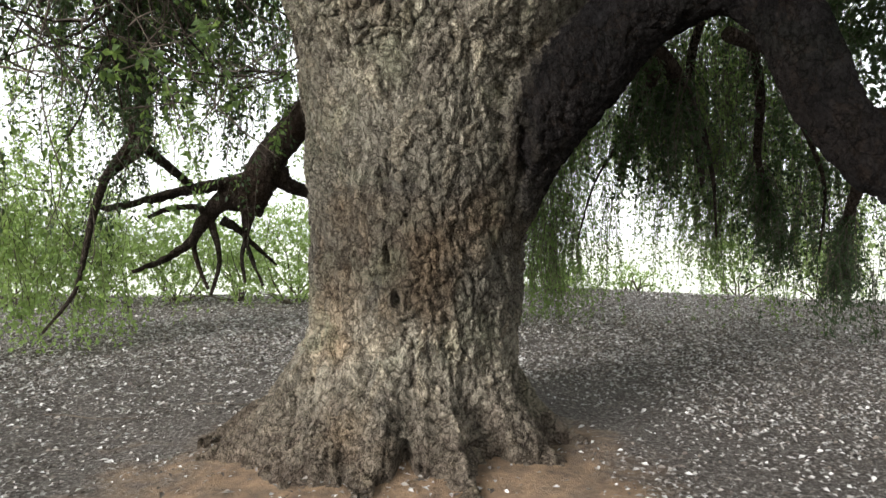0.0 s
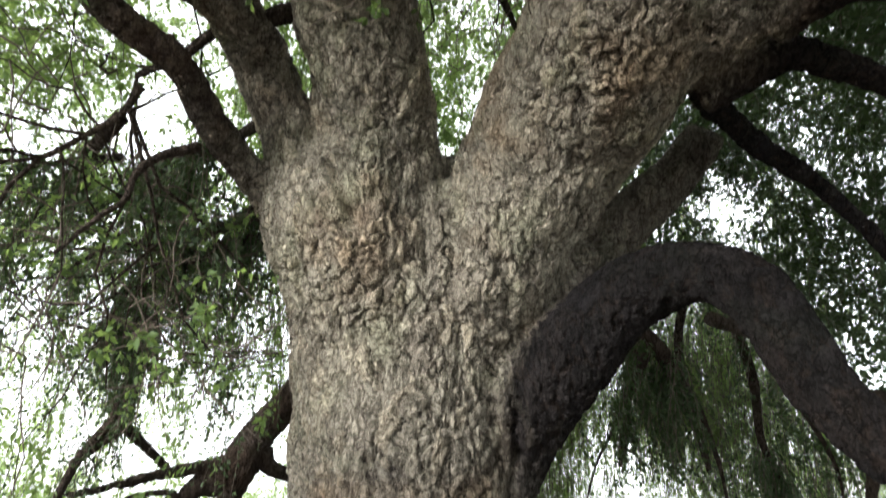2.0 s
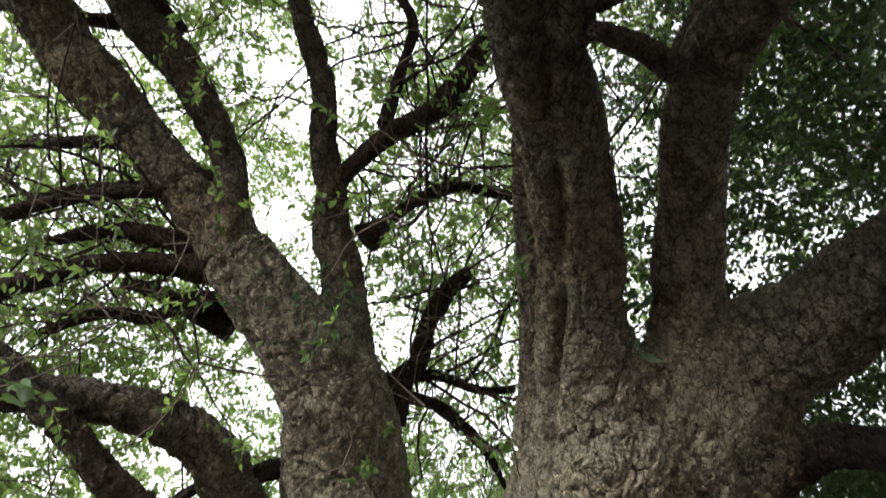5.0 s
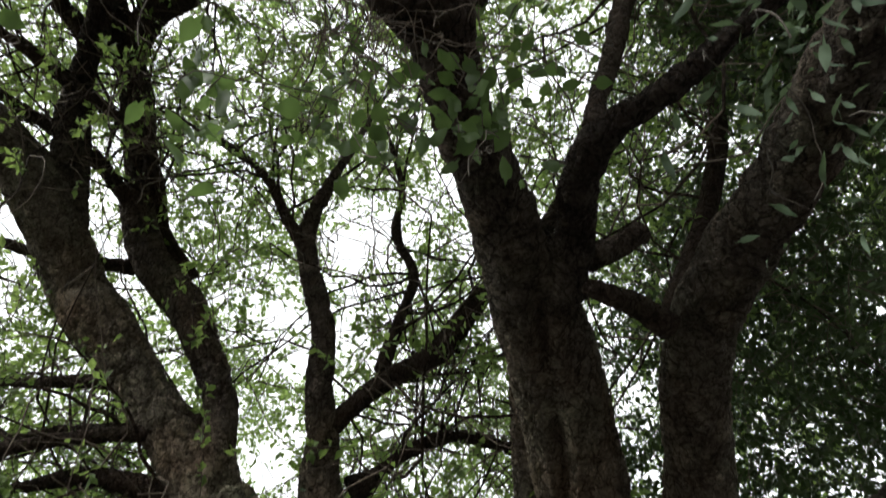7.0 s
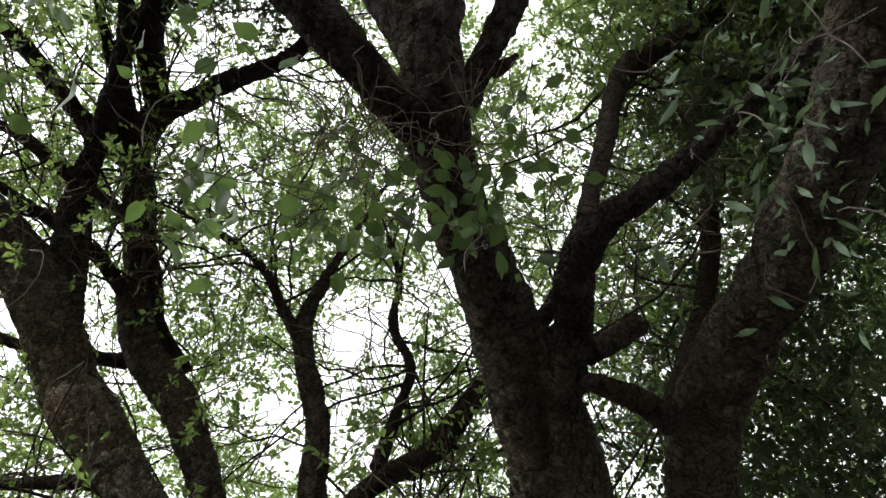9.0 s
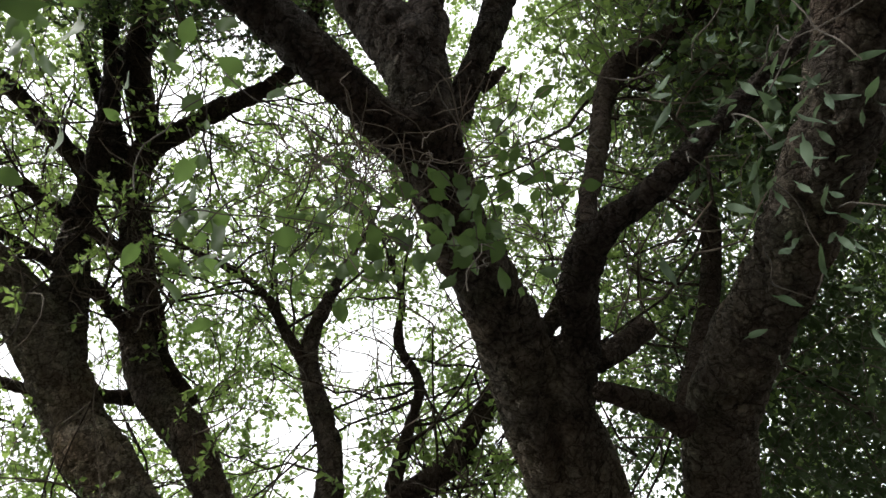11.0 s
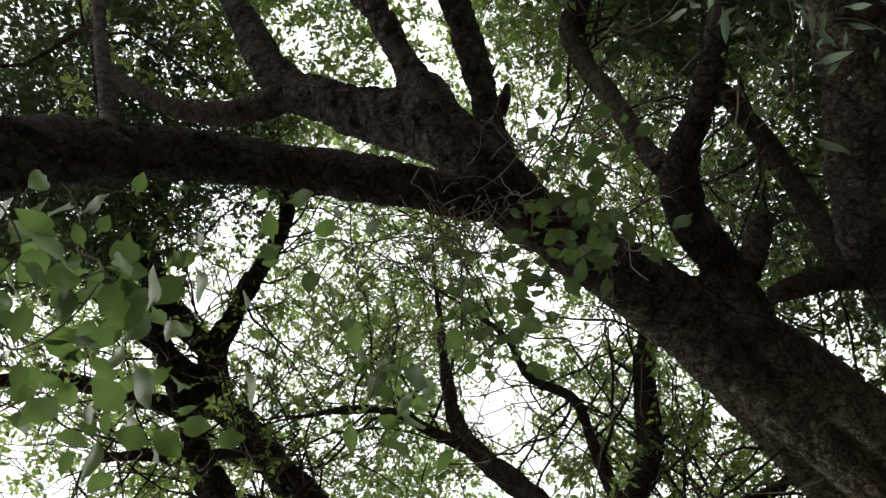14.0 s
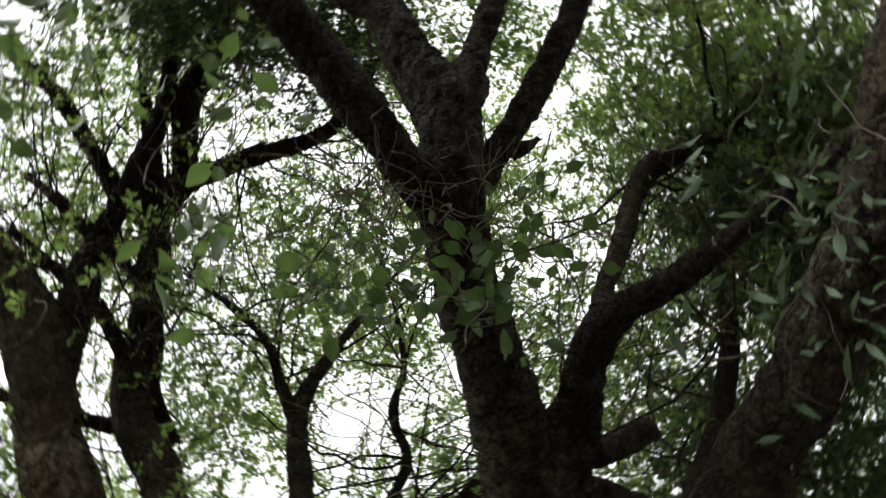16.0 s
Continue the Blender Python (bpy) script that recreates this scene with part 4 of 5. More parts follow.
SEAMS = [([(-0.96, 3.8, 4.6), (-0.92, 3.82, 4.45), (-0.78, 3.78, 4.09), (-0.69, 3.7, 3.72), (-0.58, 3.66, 3.46), (-0.49, 3.73, 3.27)], 0.05, 0.13),
         ([(0.52, 1.13, 4.52), (0.58, 1.42, 4.58), (0.63, 1.75, 4.62), (0.67, 2.08, 4.6), (0.68, 2.53, 4.55), (0.66, 2.88, 4.34), (0.6, 3.04, 4.08)], 0.045, 0.12),
         ([(0.37, 0.54, 4.35), (0.42, 0.68, 4.38), (0.45, 0.88, 4.47), (0.48, 1.08, 4.52), (0.49, 1.28, 4.56)], 0.042, 0.12),
         ([(-0.8, 4.1, 2.88), (-0.76, 4.12, 2.74), (-0.74, 4.15, 2.66), (-0.68, 4.14, 2.61)], 0.022, 0.06),
         ([(-0.08, 3.9, 3.39), (-0.07, 3.9, 3.23), (-0.05, 3.94, 3.02)], 0.03, 0.06),
         ([(0.56, 4.15, 2.31), (0.54, 4.3, 2.1), (0.51, 4.36, 1.86), (0.49, 4.46, 1.7)], 0.04, 0.09)]


def roughen(me, rows, size):
    n = len(me.vertices)
    co, no = np.empty(n * 3, np.float32), np.empty(n * 3, np.float32)
    me.vertices.foreach_get("co", co)
    me.vertices.foreach_get("normal", no)
    co, no = co.reshape(-1, 3).astype(float), no.reshape(-1, 3)
    own = surveyed(co, rows)
    for name, values in (("girth", own[:, 0]), ("shade_stain", own[:, 1])):
        me.attributes.new(name, "FLOAT", "POINT").data.foreach_set("value", values.astype(np.float32))
    deep = 0.011 + 0.031 * np.clip(own[:, 0] / 0.6, 0, 1) ** 0.8
    # the ridges follow the stems: upright on the trunk, aslant on the great side limb, lying on the overhead limbs
    grain = np.stack(cork(co, size), 1)
    x, y, z = co.T
    for axis, much in (((0.5, -0.5, 0.7), np.clip((0.8 * x + 0.5 * (z - 3.4) - 0.35) / 0.4, 0, 1) * (z > 2.8)), ((-0.12, -0.93, 0.3), np.clip((2.7 - y) / 0.5, 0, 1))):
        at = np.flatnonzero(much > 0)
        grain[at] += (np.stack(cork(co[at], size, axis), 1) - grain[at]) * much[at, None]
    h, tone, relief = grain.T
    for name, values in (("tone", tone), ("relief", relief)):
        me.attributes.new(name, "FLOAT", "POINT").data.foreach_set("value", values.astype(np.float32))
    h = h + 0.9 * (value_noise(co, 2.6, 21) - 0.5) + 0.3 * (value_noise(co, 30.0, 23) - 0.5)
    # folds that run down the flared foot
    a = np.arctan2(co[:, 1] - 4.95, co[:, 0] + 0.22)
    ring = np.stack([np.cos(a), np.sin(a), 0.12 * co[:, 2]], 1)
    fold = (value_noise(ring, 5.0, 71) - 0.5) + 0.6 * (value_noise(ring, 11.0, 72) - 0.5)
    low = np.clip((0.95 - co[:, 2]) / 0.9, 0, 1) * (np.hypot(co[:, 0] + 0.22, co[:, 1] - 4.95) < 2)
    co += no * (h * deep + 0.17 * fold * low)[:, None]
    # seams where stems have grown together, and old splits in the bark
    for line, wide, depth in SEAMS:
        line = spline([(*p, 0.1) for p in line], 0.03)[:, :3]
        lo, hi = line.min(0) - 4 * wide, line.max(0) + 4 * wide
        near = np.flatnonzero(((co > lo) & (co < hi)).all(1))
        q = co[near] + 0.03 * (value_noise(co[near], 9.0, 78) - 0.5)[:, None]
        d = np.min(np.linalg.norm(q[:, None] - line[None], axis=2), axis=1)
        end = np.minimum(np.linalg.norm(q - line[0], axis=1), np.linalg.norm(q - line[-1], axis=1))
        co[near] -= no[near] * (depth * np.exp(-(d / wide) ** 2) * np.clip(0.35 + end / 0.15, 0, 1))[:, None]
    # knot holes
    for x, y, z, wide, tall, depth in ((-0.31, 4.1, 1.11, 0.026, 0.05, 0.12), (-0.25, 3.95, 0.12, 0.05, 0.09, 0.2), (-0.37, 4.1, 1.39, 0.02, 0.05, 0.06), (0.53, 4.42, 2.15, 0.045, 0.2, 0.07)):
        wob = 0.03 * (value_noise(co, 16.0, 77) - 0.5)
        d2 = ((co[:, 0] - x + wob) / wide) ** 2 + ((co[:, 2] - z - 2 * wob) / tall) ** 2
        front = (np.abs(co[:, 1] - y) < 0.4) & (d2 < 9)
        co[front, 1] += (depth * np.exp(-d2) - 0.2 * depth * np.exp(-((np.sqrt(d2) - 1.5) / 0.4) ** 2))[front]
    me.vertices.foreach_set("co", co.astype(np.float32).ravel())
    me.update()


trunk_mesh, rows = fused(STEMS, 0.0128)
roughen(trunk_mesh, rows, 0.085)
trunk_mesh.materials.clear()
trunk_mesh.materials.append(BARK)
part("trunk", trunk_mesh, BARK, tree, "grey furrowed cork trunk with dark limbs and a low arm coloured as in shade", True)
for k, pts in enumerate(BOUGHS):
    thick = max(p[3] for p in pts)
    line = spline(pts, max(0.018, min(0.03, thick * 0.2)))
    part("limb", tube(line, 48 if thick > 0.15 else 28 if thick > 0.09 else 14 if thick > 0.04 else 9, 0.026 if thick > 0.15 else 0.013 if thick > 0.07 else 0.006, 0.08 if thick > 0.15 else 0.06, k), BARK, tree, "", True)
    # paler bark tone stands in for open light on these limbs, not girth
    if (pts[0][1] > 2.9 and abs(pts[0][0]) < 1.6 and pts[0][2] > 4.4) or pts[0][1] > 8.2:
        me = tree.children[-1].data
        me.attributes.new("girth", "FLOAT", "POINT").data.foreach_set("value", [0.2] * len(me.vertices))

# ---- foliage ----
def grow(start, way, joints, step, wander, lift, r0, r1, sides):
    """Thin branches that wander: joints' places, and tube vertices and faces."""
    n = len(start)
    pts = np.empty((n, joints, 3))
    pts[:, 0] = start
    w = unit(way)
    for k in range(1, joints):
        w = unit(w + rng.normal(0, wander, (n, 3)) + np.array([0, 0, lift]))
        pts[:, k] = pts[:, k - 1] + w * step[:, None]
    d = unit(np.gradient(pts, axis=1))
    u = unit(np.cross(d, np.array([0.31, 0.17, 0.93])))
    v = np.cross(d, u)
    a = np.linspace(0, 2 * math.pi, sides, endpoint=False)
    r = np.linspace(0, 1, joints)[None, :] * (r1 - r0)[:, None] + r0[:, None]
    ring = (np.cos(a)[None, None, :, None] * u[:, :, None] + np.sin(a)[None, None, :, None] * v[:, :, None]) * r[:, :, None, None]
    sv = (pts[:, :, None] + ring).reshape(-1, 3)
    base = (np.arange(n)[:, None, None] * joints + np.arange(joints - 1)[None, :, None]) * sides
    j = np.arange(sides)[None, None]
    sf = np.stack([base + j, base + (j + 1) % sides, base + sides + (j + 1) % sides, base + sides + j], 3).reshape(-1, 4)
    return pts, sv, sf


def full(n, value):
    return np.full(n, float(value))


# side boughs off the limbs, then finer ones off those
seeds, outward = [], []
for pts in BOUGHS:
    if pts in WEEPING:
        continue
    q = np.array(pts)
    for k in range(1, len(q)):
        if (q[k, 2] > 5.3 and q[k, 3] < 0.16) or (q[k, 3] < 0.06 and q[k, 2] > 3.0 and q[k, 0] < -1.9 and 2.0 < q[k, 1] < 7):
            seeds.append(q[k, :3] * 0.6 + q[k - 1, :3] * 0.4)
            outward.append(unit(q[k, :3] - q[k - 1, :3]))
            seeds.append(q[k, :3])
            outward.append(unit(q[k, :3] - q[k - 1, :3]))
seeds, outward = np.array(seeds), np.array(outward)
pick = rng.random(len(seeds)) < np.where((seeds[:, 0] < -1.0) & (seeds[:, 1] > 1.0) & (seeds[:, 2] > 5.0), 0.55, 1.0)
seeds, outward = np.repeat(seeds[pick], 2, 0), np.repeat(outward[pick], 2, 0)
ways = outward * 0.6 + rng.normal(0, 0.7, seeds.shape) + np.where(seeds[:, 2:] > 4.6, 0.15, -0.35) * np.array([0, 0, 1.0])
n = len(seeds)
r0 = rng.uniform(0.006, 0.015, n)
first, sv1, sf1 = grow(seeds, ways, 10, rng.uniform(0.14, 0.3, n), 0.26, 0.05, r0, r0 * 0.35, 6)
stems_mesh("branchlet_tangle", sv1, sf1, BARK, tree, "dark crooked side branches", "stuff")
pick = first[:, 2:].reshape(-1, 3)
pick = pick[rng.random(len(pick)) < 0.8]
n = len(pick)
second, sv2, sf2 = grow(pick, rng.normal(0, 1, pick.shape) + np.array([0, 0, 0.1]), 7, rng.uniform(0.08, 0.2, n), 0.3, -0.05, full(n, 0.006), full(n, 0.0025), 4)
stems_mesh("twig_tangle", sv2, sf2, TWIG, tree, "thin dark leafy twigs", "stuff")
tips = second[:, 3::3].reshape(-1, 3)
bare_stem = (tips[:, 0] < -1.6) & (tips[:, 1] > 0.2) & (tips[:, 1] < 3.2) & (tips[:, 2] < 7.0) & (tips[:, 2] > 5.2)
tips = tips[(~bare_stem | (rng.random(len(tips)) < 0.2)) & (np.linalg.norm(tips - np.array([0, 0, 1.65]), axis=1) > 3.8)]


def crown_layer(n, cx, cy_, radius, hollow, top, thick, cut):
    """Shoot roots in a thick, domed layer of the crown, with gaps."""
    r = np.sqrt(rng.uniform(hollow ** 2, radius ** 2, n))
    a = rng.uniform(0, 2 * math.pi, n)
    x, y = cx + r * np.cos(a), cy_ + r * np.sin(a)
    z = top - 0.045 * r ** 2 - thick * rng.random(n) ** 1.2
    p = np.stack([x, y, z], 1)
    hole = value_noise(p, 0.8, 40) * 0.55 + value_noise(p, 2.1, 41) * 0.45
    return p[(hole > cut) & (y > -3.0) & ((x > -4.4) | (y > 3.2))]


def box_layer(n, lo, hi, cut):
    p = rng.uniform(0, 1, (n, 3)) * (np.array(hi) - np.array(lo)) + np.array(lo)
    hole = value_noise(p, 0.9, 45) * 0.55 + value_noise(p, 2.4, 46) * 0.45
    return p[hole > cut]


SKYLIGHTS = [(-5.12, 7.32, 6.2, 0.052), (-3.87, 7.81, 6.59, 0.06), (-2.41, 6.86, 8.51, 0.022), (0.68, 8.13, 7.44, 0.024), (0.32, 8.7, 6.58, 0.015), (-2.0, 4.59, 10.32, 0.041),
             (-0.6, 6.32, 9.4, 0.029), (0.41, 6.03, 9.63, 0.036), (4.33, 4.6, 9.4, 0.039), (4.67, 3.79, 9.63, 0.026), (-3.53, -2.02, 10.84, 0.036), (-4.21, -1.31, 10.68, 0.022),
             (-4.54, 0.49, 10.6, 0.029), (-1.24, 1.49, 11.49, 0.053), (-0.63, 1.71, 11.51, 0.039), (0.66, 2.69, 11.28, 0.019), (1.37, -1.04, 11.52, 0.045), (1.43, -2.38, 11.28, 0.034),
             (3.43, -0.1, 11.05, 0.027), (-2.0, 2.96, 11.02, 0.039), (-0.45, 4.03, 10.81, 0.039), (1.03, 2.74, 11.2, 0.027), (-0.76, -4.13, 10.85, 0.039), (0.68, -2.76, 9.72, 0.047), (0.97, -1.26, 10.03, 0.027), (-1.9, -3.3, 9.1, 0.025)]


def open_sky(p):
    """Which places lie outside the crown's open holes, each wider the higher it is."""
    keep = np.ones(len(p), bool)
    foot = np.array([-0.05, 0, 1.65])
    ragged = 0.8 + 0.75 * value_noise(p, 2.5, 90)
    for x, y, z, wide in SKYLIGHTS:
        d = np.array([x, y, z]) - foot
        d /= np.linalg.norm(d)
        u = (p - foot) @ d
        keep &= (np.linalg.norm(p - foot - u[:, None] * d, axis=1) > wide * u * ragged) | (u < 3)
    return keep


def foliage(roots, mat, leaves, leaf, label, length=(0.35, 0.8), droop=(0.02, 0.3)):
    roots = roots[open_sky(roots)]
    n = len(roots)
    w = rng.normal(0, 1.0, (n, 3)) * np.array([1, 1, 0.5])
    lv, sv, sf = sprays(roots, w, rng.uniform(*length, n), rng.uniform(*droop, n), leaves, leaf)
    quads("crown", lv.reshape(-1, 4, 3), n * leaves, mat, tree, label, "stuff")
    stems_mesh("twig_tangle", sv, sf, TWIG, tree, "thin dark leafy twigs", "stuff")


foliage(np.vstack([tips[rng.random(len(tips)) < 0.26], crown_layer(13000, -0.4, 0.9, 5.6, 0, 11.0, 2.8, 0.485)]), LEAF, 27, 0.07, "small green oak leaves of the upper crown")
foliage(crown_layer(3600, -0.4, 3.0, 9.5, 5.0, 11.4, 4.0, 0.5), LEAF, 22, 0.075, "small green oak leaves of the outer crown")
# the outer boxes from x 3.3 and 4.6 are added to block side light
foliage(np.vstack([box_layer(1700, (2.5, -2.0, 4.4), (5.6, 2.8, 7.4), 0.55), box_layer(2600, (2.6, 3.0, 4.4), (5.6, 6.0, 7.0), 0.46), box_layer(1500, (3.3, 0.6, 0.8), (6.0, 4.6, 5.0), 0.51), box_layer(1700, (3.4, 5.0, 2.0), (6.5, 8.0, 5.6), 0.47), box_layer(1700, (4.6, -4.0, 5.0), (8.5, 6.0, 9.5), 0.48), box_layer(2900, (1.8, -4.0, 8.2), (5.5, 3.0, 10.2), 0.43), box_layer(1700, (1.7, 0.4, 5.6), (4.5, 3.4, 7.6), 0.46), box_layer(1300, (1.5, -1.6, 4.9), (3.6, 0.6, 6.6), 0.5)]), LEAF_SHADED, 20, 0.075, "dense oak leaves over the low limbs, coloured as in shade")
# the last box is an added clump that blocks the sun
foliage(np.vstack([box_layer(2300, (3.2, 6.0, 4.0), (6.8, 8.6, 7.8), 0.43), box_layer(700, (2.3, 6.6, 4.2), (4.0, 8.0, 6.4), 0.47), box_layer(1900, (-3.4, -4.8, 6.4), (-1.1, -2.0, 8.6), 0.42), box_layer(1500, (-5.0, -4.4, 5.2), (-2.7, -2.0, 6.8), 0.4)]), LEAF_SHADED, 20, 0.075, "dense oak leaves coloured as in shade, with an added sun-blocking clump")
foliage(np.vstack([box_layer(3200, (-2.6, 7.0, 4.6), (2.6, 10.5, 9.5), 0.43), box_layer(2000, (-8.0, 6.5, 5.2), (-2.6, 11.0, 9.0), 0.46)]), LEAF, 20, 0.085, "green oak leaves of the crown behind the trunk")
foliage(np.vstack([box_layer(750, (-1.1, -4.4, 6.6), (0.2, -2.0, 8.6), 0.47), box_layer(2300, (0.9, -4.2, 5.4), (4.6, -1.2, 7.8), 0.46)]), LEAF, 20, 0.075, "green oak leaves over the overhead limb")
foliage(np.vstack([box_layer(2100, (-6.8, 3.0, 3.9), (-2.6, 7.5, 6.6), 0.47), box_layer(1300, (-5.5, 1.4, 5.6), (-2.0, 4.5, 7.4), 0.47)]), LEAF, 22, 0.065, "layered oak leaves along the side boughs")


GAPS = [((-2.8, 9.0, 2.75), (0.55, 1.6, 0.72)), ((-3.4, 11.2, 3.05), (0.7, 1.6, 0.9)), ((3.85, 10.6, 1.2), (0.4, 1.6, 0.55)), ((-3.6, 5.6, 4.4), (0.9, 0.8, 0.35))]


def curtain(arcs, n, mat, leaves=30, leaf=0.055, label="", sway=0.5, length=(0.5, 1.2), cut=0.47, tassel=12):
    """Weeping shoots hung between heights along arcs (x0, y0, x1, y1, depth, top, bottom, share)."""
    R = []
    for x0, y0, x1, y1, deep, top, low, share in arcs:
        m = int(n * share)
        k = max(1, m // tassel)
        u = rng.random(k)
        z = low + (top - low) * rng.random(k) ** 0.7
        p = np.stack([x0 + (x1 - x0) * u + rng.normal(0, deep, k), y0 + (y1 - y0) * u + rng.normal(0, deep, k), z], 1)
        p = np.repeat(p, tassel, 0)[:m] + rng.normal(0, 1, (min(m, k * tassel), 3)) * np.array([0.13, 0.13, 0.3])
        hole = value_noise(p * np.array([1, 1, 0.45]), 1.0, 50) * 0.6 + value_noise(p * np.array([1, 1, 0.3]), 3.0, 51) * 0.4
        keep = hole > cut
        for at, wide in GAPS:
            keep &= (((p - np.array([0, 0, 0.3]) - np.array(at)) / np.array(wide)) ** 2).sum(1) > 1
        R.append(p[keep & open_sky(p)])
    p = np.vstack(R)
    w = rng.normal(0, sway, p.shape) + np.array([0, 0, -0.5])
    lv, sv, sf = sprays(p, w, rng.uniform(*length, len(p)), rng.uniform(0.3, 0.7, len(p)), leaves, leaf, 0.005)
    quads("hanging_foliage", lv.reshape(-1, 4, 3), len(p) * leaves, mat, tree, label, "stuff")
    stems_mesh("twig_tangle", sv, sf, TWIG, tree, "thin hanging leafy twigs", "stuff")


def bunches(lines, per_metre, mat, leaves, leaf, label):
    """Drooping leafy bunches along weeping boughs, thicker towards their tips."""
    R = []
    for pts in lines:
        line = spline(pts, 0.02)[:, :3]
        m = int(per_metre * 0.02 * len(line))
        knots = rng.random(max(3, m // 14))
        u = np.clip(knots[rng.integers(0, len(knots), m)] + rng.normal(0, 0.035, m), 0.05, 1)
        R.append(line[(u * (len(line) - 1)).astype(int)] + rng.normal(0, 0.07, (m, 3)))
    p = np.vstack(R)
    w = rng.normal(0, 0.45, p.shape) + np.array([-0.15, 0, -0.7])
    lv, sv, sf = sprays(p, w, rng.uniform(0.3, 0.95, len(p)), rng.uniform(0.25, 0.6, len(p)), leaves, leaf, 0.005)
    quads("hanging_foliage", lv.reshape(-1, 4, 3), len(p) * leaves, mat, tree, label, "stuff")
    stems_mesh("twig_tangle", sv, sf, TWIG, tree, "thin hanging leafy twigs", "stuff")


DARK_SHOOTS = "weeping dark green leafy shoots"
bunches(WEEPING, 40, LEAF_SHADED, 28, 0.055, "bunches drooping from thin boughs, green darkened as in shade")
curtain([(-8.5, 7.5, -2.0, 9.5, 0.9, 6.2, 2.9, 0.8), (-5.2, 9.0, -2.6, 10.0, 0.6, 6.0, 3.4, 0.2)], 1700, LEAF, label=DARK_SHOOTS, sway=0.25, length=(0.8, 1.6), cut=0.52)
curtain([(-6.5, 6.4, -2.2, 6.6, 0.5, 5.4, 3.0, 0.75), (-6.8, 7.2, -4.0, 7.6, 0.4, 3.6, 2.2, 0.25)], 1000, LEAF_SHADED, label=DARK_SHOOTS, sway=0.2, length=(0.7, 1.5), cut=0.53)
curtain([(-9.0, 8.8, -5.0, 9.3, 0.6, 3.0, 0.5, 0.4), (-6.2, 8.6, -4.6, 9.0, 0.4, 2.0, 0.5, 0.2), (-8.0, 10.5, -1.5, 11.5, 0.7, 4.5, 1.0, 0.4)], 1700, LEAF_SUNLIT, label="weeping leafy shoots coloured as if sunlit", leaf=0.07, sway=0.7, cut=0.52, tassel=5)
curtain([(1.3, 10.3, 3.2, 10.5, 0.25, 4.5, 1.4, 0.22), (0.9, 11.0, 3.0, 11.4, 0.3, 3.0, 1.2, 0.1), (3.0, 10.4, 4.4, 10.6, 0.3, 5.0, 2.6, 0.1), (4.3, 10.4, 5.2, 10.6, 0.25, 5.0, 1.9, 0.12), (5.0, 10.0, 6.6, 10.0, 0.3, 5.0, 1.5, 0.1), (0.6, 10.0, 9.0, 10.5, 0.9, 8.0, 3.2, 0.36)], 4600, LEAF, leaves=34, label=DARK_SHOOTS, sway=0.1, length=(1.0, 2.1), cut=0.47)
curtain([(5.4, 8.8, 7.5, 9.2, 0.3, 3.6, 0.9, 0.34), (1.7, 6.9, 3.0, 7.1, 0.3, 4.2, 2.6, 0.12), (2.6, 7.0, 8.0, 7.5, 0.7, 7.5, 3.4, 0.5)], 1500, LEAF_SHADED, label="hanging shoots under the low arm, green darkened as in shade", sway=0.15, length=(0.8, 1.7), cut=0.53)
curtain([(-2.4, 6.6, 2.2, 7.2, 0.5, 8.0, 5.2, 1.0)], 900, LEAF, label=DARK_SHOOTS, sway=0.2, length=(0.6, 1.4), cut=0.45)
curtain([(1.0, 13.0, 6.0, 13.4, 0.5, 5.0, 2.4, 0.6), (5.0, 12.0, 7.5, 12.4, 0.5, 3.0, 1.0, 0.4)], 1300, LEAF_SUNLIT, label="weeping leafy shoots coloured as if sunlit")


def shrub(x, y, height, wide, mat):
    """A leafy bush on several bent stems."""
    ob = tagged(new("shrub"), "bright green leafy shrub at the edge of the clearing", "shrub", "shrubs")
    z0 = float(ground_height(np.array([x]), np.array([y]))[0])
    ob.location = (x, y, z0)
    m = 9
    way = rng.normal(0, 0.5, (m, 3)) + np.array([0, 0, 1.3])
    _, sv, sf = grow(np.zeros((m, 3)) + rng.normal(0, 0.12, (m, 3)) * np.array([1, 1, 0]), way, 8, full(m, height / 8), 0.2, 0.0, full(m, 0.022), full(m, 0.006), 6)
    stems_mesh("stem_tangle", sv, sf, TWIG, ob, "", "stuff")
    k = int(190 * wide * height)
    p = rng.normal(0, 0.36, (k, 3)) * np.array([wide, wide, height * 0.8]) + np.array([0, 0, height * 0.55])
    p = p[(p[:, 2] > 0.1) & (value_noise(p + x, 1.6, 60) > 0.4)]
    lv, tv, tf = sprays(p, rng.normal(0, 1, p.shape), rng.uniform(0.25, 0.5, len(p)), full(len(p), 0.1), 16, 0.075)
    quads("foliage", lv.reshape(-1, 4, 3), len(p) * 16, mat, ob, "", "stuff")


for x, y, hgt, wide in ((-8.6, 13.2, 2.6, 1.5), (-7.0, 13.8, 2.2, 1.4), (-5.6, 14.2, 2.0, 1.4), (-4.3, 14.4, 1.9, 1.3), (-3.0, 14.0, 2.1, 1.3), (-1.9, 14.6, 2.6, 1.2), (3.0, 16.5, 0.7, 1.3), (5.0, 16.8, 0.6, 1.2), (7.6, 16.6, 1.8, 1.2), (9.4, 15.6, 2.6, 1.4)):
    shrub(x, y, hgt, wide, LEAF_SUNLIT)


